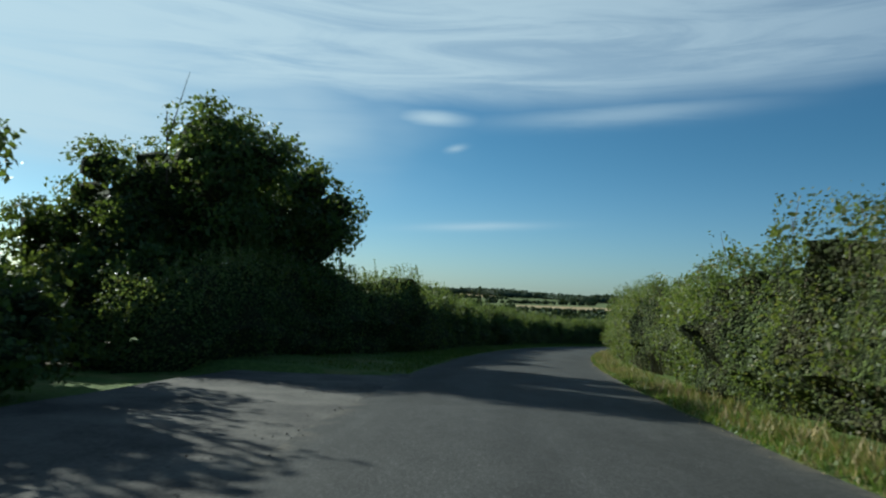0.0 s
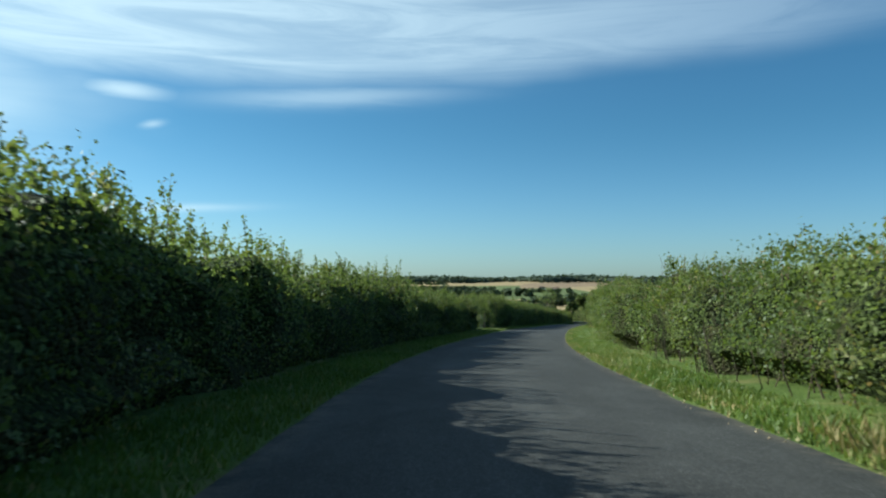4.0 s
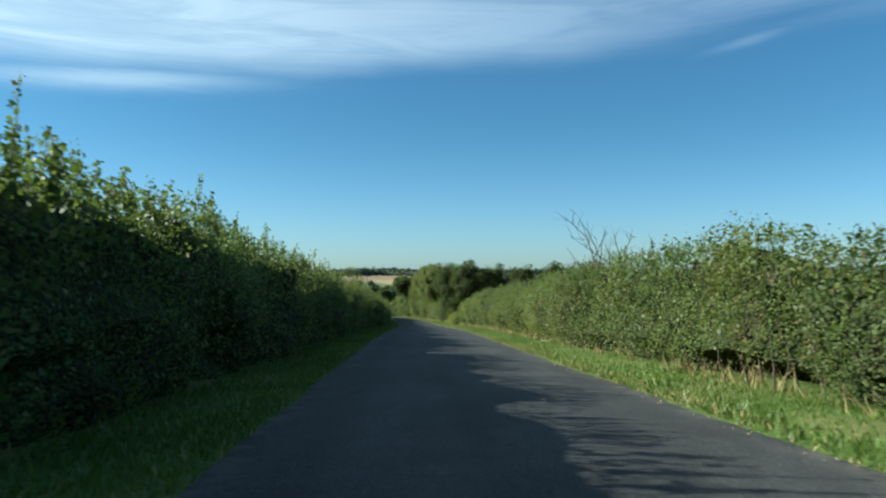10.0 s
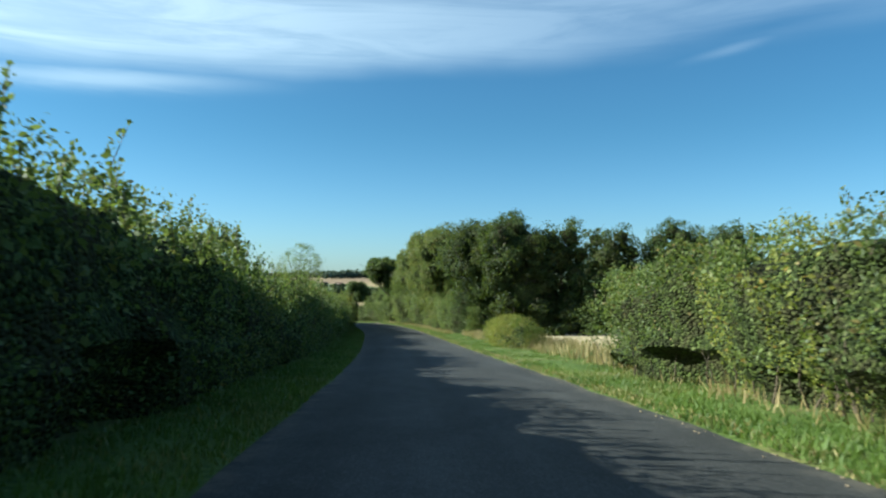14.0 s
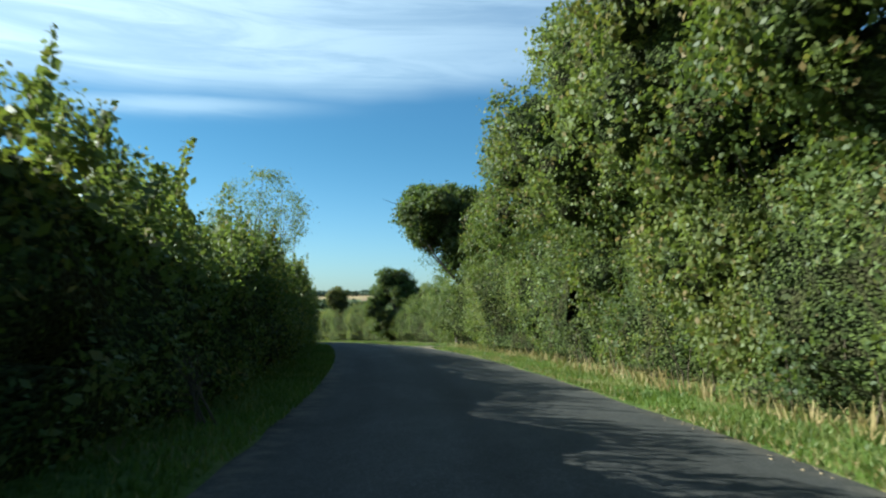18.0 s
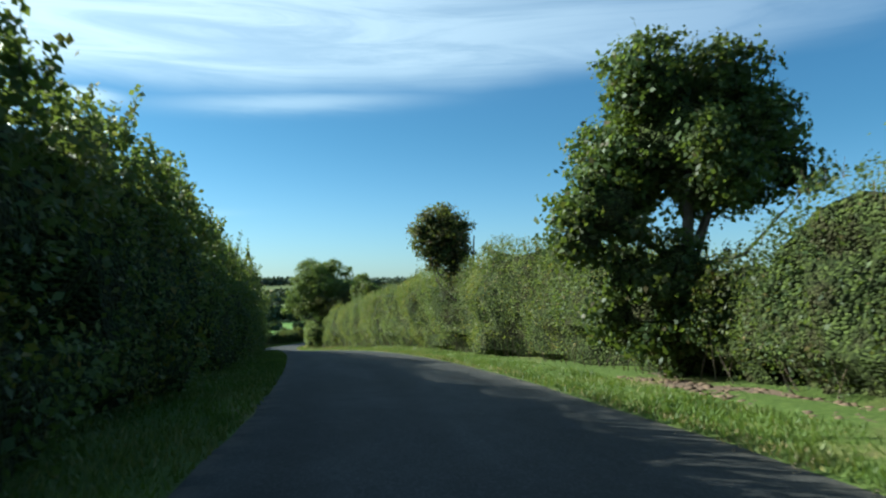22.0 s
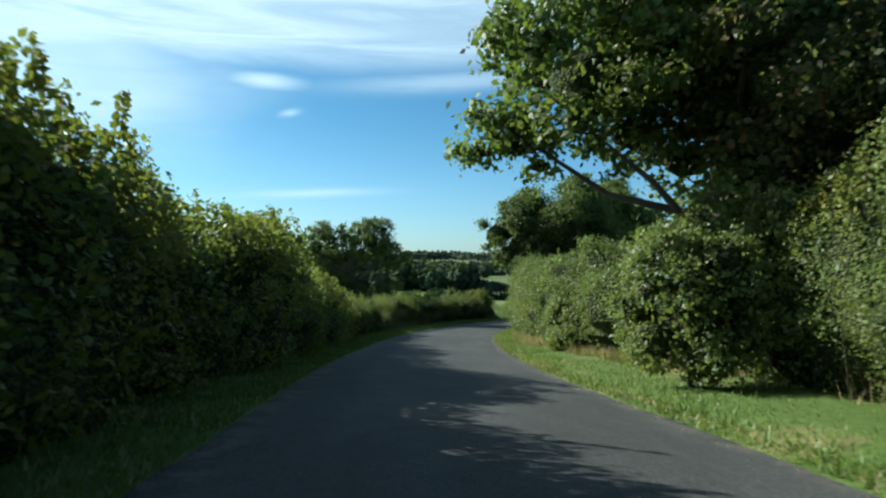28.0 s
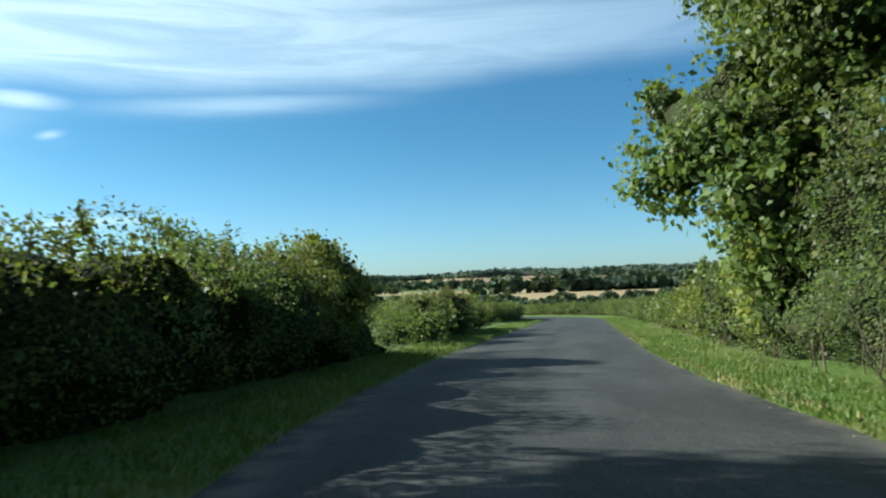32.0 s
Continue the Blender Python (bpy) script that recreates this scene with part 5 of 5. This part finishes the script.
patch_sheet("driveway", 282.6, 288.9, [3.40, 3.8, 4.2, 4.7, 5.3, 6, 7, 8.2], 0.012, GRAVEL, "sandy gravel driveway apron", "driveway", 1.6)
patch_sheet("field_entrance", -2.0, 15.2, [-1.30, -1.6, -2, -2.5, -3.2, -4, -5.0], 0.024, GRIT, "grey gritty field entrance with loose stones", "entrance", 2.2)
patch_sheet("bare_soil", 294.0, 310.5, [5.1, 5.25, 5.9, 6.5], 0.125, SOIL, "strip of bare brown soil under the hedge", "soil")
patch_sheet("field_edge", 208.0, 239.0, [6.6, 8, 10, 14, 20, 30], 0.16, STUBBLE, "pale stubble field behind dry grass", "field")

wall = new("garden_wall")
wall.matrix_world = place(291.6, 6.75, 0.05)
bm = bmesh.new()
box(bm, -0.10, 0.10, -2.70, 0.0, -0.2, 1.08)
part("mortar_core", bm, MORTAR, wall)
bm = bmesh.new()
box(bm, 0, 0.030, 0.0, 0.213, 0.0, 0.063, 0.005)
me = bpy.data.meshes.new("brick")
bm.to_mesh(me)
bm.free()
me.materials.append(BRICK)
for row in range(14):
    for k in range(12):
        y = -0.225 * k - (0.1125 if row % 2 else 0)
        if y - 0.213 < -2.72:
            continue
        b = sub("brick", me, wall)
        b.location = (-0.118 + random.uniform(-0.003, 0.003), y - 0.219, 0.01 + row * 0.076)
for k in range(6):
    bm = bmesh.new()
    box(bm, -0.17, 0.17, -0.452 * k - 0.447, -0.452 * k, 1.08, 1.16, 0.015)
    part("coping", bm, COPING, wall)
tagged(wall, "low red brick garden wall with a reddish coping", "wall")
for i, (s_, o_) in enumerate(((290.0, 6.8), (290.1, 9.1), (289.9, 7.2))):
    bm = bmesh.new()
    r = bmesh.ops.create_icosphere(bm, subdivisions=2, radius=0.16)
    for v in r["verts"]:
        v.co = Vector((v.co.x * 1.3, v.co.y, v.co.z * 0.7)) * (1 + 0.3 * noise.noise(v.co * 6 + Vector((i, 0, 0))))
    ob = new("edging_stone")
    ob.location = Vector(on(s_, o_, 0.2))
    part("stone", bm, MORTAR, ob)
    tagged(ob, "pale rounded stone at the edge of the driveway", "stone", "edging stones")

# ---- distance ----
wr = np.random.default_rng(5)


def belt(x0, y0, x1, y1, gap, tall, rad, jitter=6.0):
    k = max(2, int(math.hypot(x1 - x0, y1 - y0) / gap))
    t = np.linspace(0, 1, k)
    return [(x0 + (x1 - x0) * a + wr.normal(0, jitter), y0 + (y1 - y0) * a + wr.normal(0, jitter), tall * wr.uniform(0.7, 1.2), rad * wr.uniform(0.7, 1.3)) for a in t]


woods("copse", belt(-380, 540, -190, 606, 4, 14, 6) + belt(-190, 600, -170, 613, 4, 10, 5) + belt(-170, 613, -110, 650, 4, 3.6, 3, 2) + belt(-380, 570, -205, 631, 5, 15, 7) + belt(-380, 538, -180, 622, 3, 6, 4, 2), FAR_LEAF, "wood of broadleaf trees behind a pasture", 91, 2.6, 150)
woods("field_hedge", belt(-110, 640, 140, 760, 4, 3.6, 3, 3) + belt(-160, 520, -60, 640, 5, 2.5, 2, 1) + belt(40, 190, 60, 330, 6, 5, 4, 3) + belt(60, 330, 260, 420, 7, 6, 4, 4) + belt(90, 120, 420, 260, 8, 7, 5, 5), FAR_LEAF, "overgrown field hedges with trees", 92, 1.9, 150)
far_spots = []
for k in range(70):
    a, r = wr.uniform(-50, 85), wr.choice([620, 760, 900, 1100, 1350, 1650, 2000])
    L, turn_ = wr.uniform(80, 360), wr.normal(0, 0.35)
    cx, cy = -60 - math.sin(radians(a)) * r, 250 + math.cos(radians(a)) * r
    dx, dy = math.cos(radians(a) + turn_) * L / 2, math.sin(radians(a) + turn_) * L / 2
    far_spots += belt(cx - dx, cy - dy, cx + dx, cy + dy, 10, wr.uniform(7, 14), 8, 5)
woods("field_trees", belt(-4, 192, 70, 150, 2.5, 3.6, 3, 2) + belt(-140, 215, -45, 262, 3, 6.5, 3.5, 3), FAR_LEAF, "row of dark trees between the fields", 95, 0.9, 260)
woods("far_woods", far_spots, FAR_LEAF, "distant hedgerows and copses between the fields", 93, 6.0, 30)
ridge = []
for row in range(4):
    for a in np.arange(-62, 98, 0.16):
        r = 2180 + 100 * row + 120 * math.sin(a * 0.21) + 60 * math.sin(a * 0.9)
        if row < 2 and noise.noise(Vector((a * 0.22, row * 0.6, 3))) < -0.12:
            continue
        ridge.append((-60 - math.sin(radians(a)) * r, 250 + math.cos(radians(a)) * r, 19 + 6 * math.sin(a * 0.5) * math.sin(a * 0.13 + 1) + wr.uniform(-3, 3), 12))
woods("hazy_ridge_woods", ridge, RIDGE_HAZE_LEAF, "wooded ridge on the horizon, leaf colour paled for haze", 94, 10.0, 8)
for i, (a, r) in enumerate(((4.0, 1500), (5.2, 1540), (-3, 1700), (12, 1450), (-20, 1300), (20, 1800), (-26, 1250))):
    x, y = -60 - math.sin(radians(a)) * r, 250 + math.cos(radians(a)) * r
    house = new("farmhouse")
    house.location = (x, y, float(land_height(np.array([x]), np.array([y]))[0]))
    house.rotation_euler.z = i * 0.7
    bm = bmesh.new()
    box(bm, -7, 7, -4, 4, -2, 5)
    part("wall", bm, RENDER_WHITE, house, "pale rendered wall")
    bm = bmesh.new()
    v = [bm.verts.new(q) for q in ((-7.4, -4.4, 5), (7.4, -4.4, 5), (7.4, 4.4, 5), (-7.4, 4.4, 5), (-7.4, 0, 8.5), (7.4, 0, 8.5))]
    for q in ((0, 1, 5, 4), (2, 3, 4, 5), (0, 4, 3), (1, 2, 5), (3, 2, 1, 0)):
        bm.faces.new([v[j] for j in q])
    part("roof", bm, COPING, house)
    tagged(house, "distant pale farmhouse among trees", "house", "distant farmhouses")

# ---- grass ----
FOOT_R = [(-10, 4.5), (60, 4.6), (80, 5.1), (88, 5.2), (93, 6.2), (103, 6.3), (105, 7.4), (115, 7.4), (117, 6.8), (121, 6.3), (134, 5.2), (200, 4.9), (210, 6.0), (243, 6.0), (246, 5.1), (260, 4.8), (281, 4.6), (282.5, 3.6), (289, 3.6), (290, 5.6), (292, 5.7), (294, 5.0), (308, 4.9), (311, 5.0), (315, 5.0), (374, 5.2), (384, 6.6), (394, 6.5), (403, 5.6), (412, 4.9), (445, 5.0), (520, 5.4)]
FOOT_L = [(-10, -5.9), (14, -5.9), (21, -4.8), (24, -3.9), (28, -3.1), (32, -2.9), (100, -2.9), (107, -4.5), (115, -4.5), (120, -3.0), (416, -3.3), (420, -3.6), (424, -4.2), (428, -4.5), (431, -4.3), (436, -3.8), (440, -3.3), (540, -3.2)]
R_EDGE = [(-100, 3.40), (700, 3.40)]
L_EDGE = [(a, b + 0.06) for a, b in LEFT_EDGE]
blades("grass", -4, 281.6, R_EDGE, FOOT_R, 290, 0.085, GRASS, "sunlit green grass on the verge", 101, 0.013)
blades("grass", 289.6, 500, R_EDGE, FOOT_R, 290, 0.085, GRASS, "sunlit green grass on the verge", 102, 0.013)
blades("grass", 16.5, 500, L_EDGE, FOOT_L, 220, 0.10, GRASS, "shaded grass under the hedge", 103)
blades("grass_tuft", 0, 480, [(-100, 3.7), (700, 3.7)], FOOT_R, 60, 0.15, GRASS, "taller tufts of grass along the verge", 104, 0.012, 0.45, clump=0.8)
blades("dry_grass", 0, 480, [(-100, 3.36), (700, 3.36)], [(-100, 3.72), (700, 3.72)], 240, 0.06, STRAW, "dry yellow grass at the edge of the asphalt", 105, 0.009, clump=1.6)
blades("dry_grass", 206, 243, flat(5.4), flat(8.6), 170, 0.48, STRAW, "tall dry straw-coloured grass at a field edge", 106, 0.014, 0.22, clump=0.7)
blades("dry_grass", 113.4, 116.6, flat(6.3), flat(7.9), 230, 0.8, STRAW, "tall dry grass clump beside a gate", 107, 0.010, 0.30, clump=0.45)
weeds("weeds", 113.0, 117.0, 6.4, 8.0, 2600, 0.8, RUST_DARK, "brown dead weeds beside a gate", 126, 0.06)
blades("dry_grass", 92.5, 97, flat(5.4), flat(6.6), 170, 0.5, STRAW, "dry grass in a gap of the hedge", 108, 0.014, 0.25)
blades("dry_grass", 246, 281.6, [(a, b - 0.5) for a, b in FOOT_R], [(a, b + 0.2) for a, b in FOOT_R], 120, 0.34, STRAW, "brown dry grass at the foot of the hedge", 109, 0.014, 0.4, clump=0.7)
blades("dry_grass", 360, 388, [(a, b - 0.5) for a, b in FOOT_R], [(a, b + 0.3) for a, b in FOOT_R], 150, 0.38, STRAW, "tall brown dry grass at the foot of the hedge", 110, 0.013, 0.3, clump=0.9)
blades("dry_grass", 388, 410, [(a, b - 0.85) for a, b in FOOT_R], [(a, b + 0.3) for a, b in FOOT_R], 380, 0.36, STRAW, "dense tan dry grass along the foot of the hedge", 114, 0.012, 0.4, clump=1.3)
blades("dry_grass", 410, 440, [(a, b - 0.45) for a, b in FOOT_R], [(a, b + 0.3) for a, b in FOOT_R], 240, 0.34, STRAW, "tall brown dry grass at the foot of the hedge", 115, 0.012, 0.35, clump=0.9)
blades("dry_grass", 117, 206, [(a, b - 0.4) for a, b in FOOT_R], [(a, b + 0.2) for a, b in FOOT_R], 60, 0.35, STRAW, "dry grass stalks at the foot of the hedge", 111, 0.012, 0.35, clump=0.9)
blades("dry_grass", 6, 60, flat(3.5), flat(4.3), 160, 0.22, STRAW, "yellowed grass under the hedge", 112, 0.014, 0.4, clump=1.2)


weeds("weeds", 352, 378, 3.9, 5.2, 9000, 0.35, HEDGE, "low leafy nettles and weeds on the verge", 121)
weeds("weeds", 86, 97, 4.9, 6.4, 3000, 0.45, HEDGE, "low weeds in a gap of the hedge", 122)
weeds("weeds", 326, 345, 4.2, 4.9, 3000, 0.25, PALE_LEAF, "low weeds at the foot of the hedge", 123)
weeds("weeds", 420, 436, -4.6, -3.6, 5000, 0.55, RUST_DARK, "low weeds and brambles in front of the hedge", 124)
blades("dry_grass", 420, 434, flat(-4.4), flat(-3.5), 70, 0.5, STRAW, "dry stalks in front of the hedge", 113, 0.012, 0.3, clump=0.8)

def bramble(s, o, seed, label):
    """Arching thorny stems with a few leaves, rooted beside a hedge."""
    rng = np.random.default_rng(seed)
    thing = new("bramble")
    base = np.array(on(s, o, 0.02))
    thing.location = Vector(base)
    leaves = []
    for _ in range(16):
        bm = bmesh.new()
        a = on(s + rng.normal(0, 0.7), o + rng.normal(-0.25, 0.2), 0.0)
        b = on(s + rng.normal(0, 1.3), o + rng.uniform(-0.1, 0.65), rng.uniform(0.1, 0.9))
        top = (a + b) / 2 + np.array([0, 0, rng.uniform(0.7, 1.9)])
        t = np.linspace(0, 1, 12)[:, None]
        line = a * (1 - t) ** 2 + 2 * top * t * (1 - t) + b * t ** 2
        tube(bm, [Vector(q - base) for q in line], [0.008 - 0.0005 * k for k in range(12)], 4)
        part("stem", bm, TWIG, thing, "arching grey-brown stem")
        q = rng.random(34)
        at_ = np.stack([np.interp(q, t[:, 0], line[:, k]) for k in range(3)], 1)
        leaves.append(at_ + rng.normal(0, 0.07, at_.shape))
    c = np.vstack(leaves)
    v = leaf_quads(rng, c, 0.06, np.tile([0, 0, 0.6], (len(c), 1)))
    tagged(sub("leaf", mesh("leaf", v - base, quads(len(c)), RUST_DARK), thing), kind="stuff")
    return tagged(thing, label, "bramble", "brambles before the hedge")


for i, s_ in enumerate((422.2, 424.4, 426.6, 428.6, 430.9, 433.4, 436.0)):
    bramble(s_, float(np.interp(s_, [420, 424, 428, 431, 436], [-3.4, -3.9, -4.35, -4.1, -3.6])), 200 + i, "arching browning bramble stems at the foot of a hedge")

# ---- loose stones and clods along the edges ----
def crumbs(name, s0, s1, o0, o1, count, size, mat, label, seed, category, z=0.02):
    """Small stones scattered between two lines along the lane."""
    rng = np.random.default_rng(seed)
    bm = bmesh.new()
    bmesh.ops.create_icosphere(bm, subdivisions=1, radius=1.0)
    ball = np.array([q.co[:] for q in bm.verts])
    tri = np.array([[q.index for q in f.verts] for f in bm.faces])
    bm.free()
    st, of = rng.uniform(s0, s1, count), rng.uniform(o0, o1, count)
    c = on(st, of, z + np.zeros(count))
    r = size * rng.uniform(0.4, 1.3, count)
    p = c[:, None] + ball[None] * r[:, None, None] * rng.uniform(0.6, 1.2, (count, len(ball), 1)) * np.array([1, 1, 0.6])
    ob = new(name, mesh(name, p.reshape(-1, 3), (tri[None] + (np.arange(count) * len(ball))[:, None, None]).reshape(-1, 3), mat))
    return tagged(ob, label, category, kind="stuff")


crumbs("loose_stones", 1, 15, -4.8, -1.4, 500, 0.013, GRIT, "loose grey stones scattered over a field entrance", 131, "stones")
crumbs("loose_stones", 282.6, 289, 3.3, 7.5, 700, 0.018, GRAVEL, "loose sandy gravel on a driveway", 132, "stones")
crumbs("loose_stones", 0, 440, 3.25, 3.55, 1500, 0.014, GRAVEL, "pale grit along the edge of the asphalt", 133, "stones")
crumbs("soil_clods", 295.0, 310.0, 5.0, 6.2, 700, 0.075, SOIL, "clods of bare brown soil under the hedge", 134, "soil", 0.11)
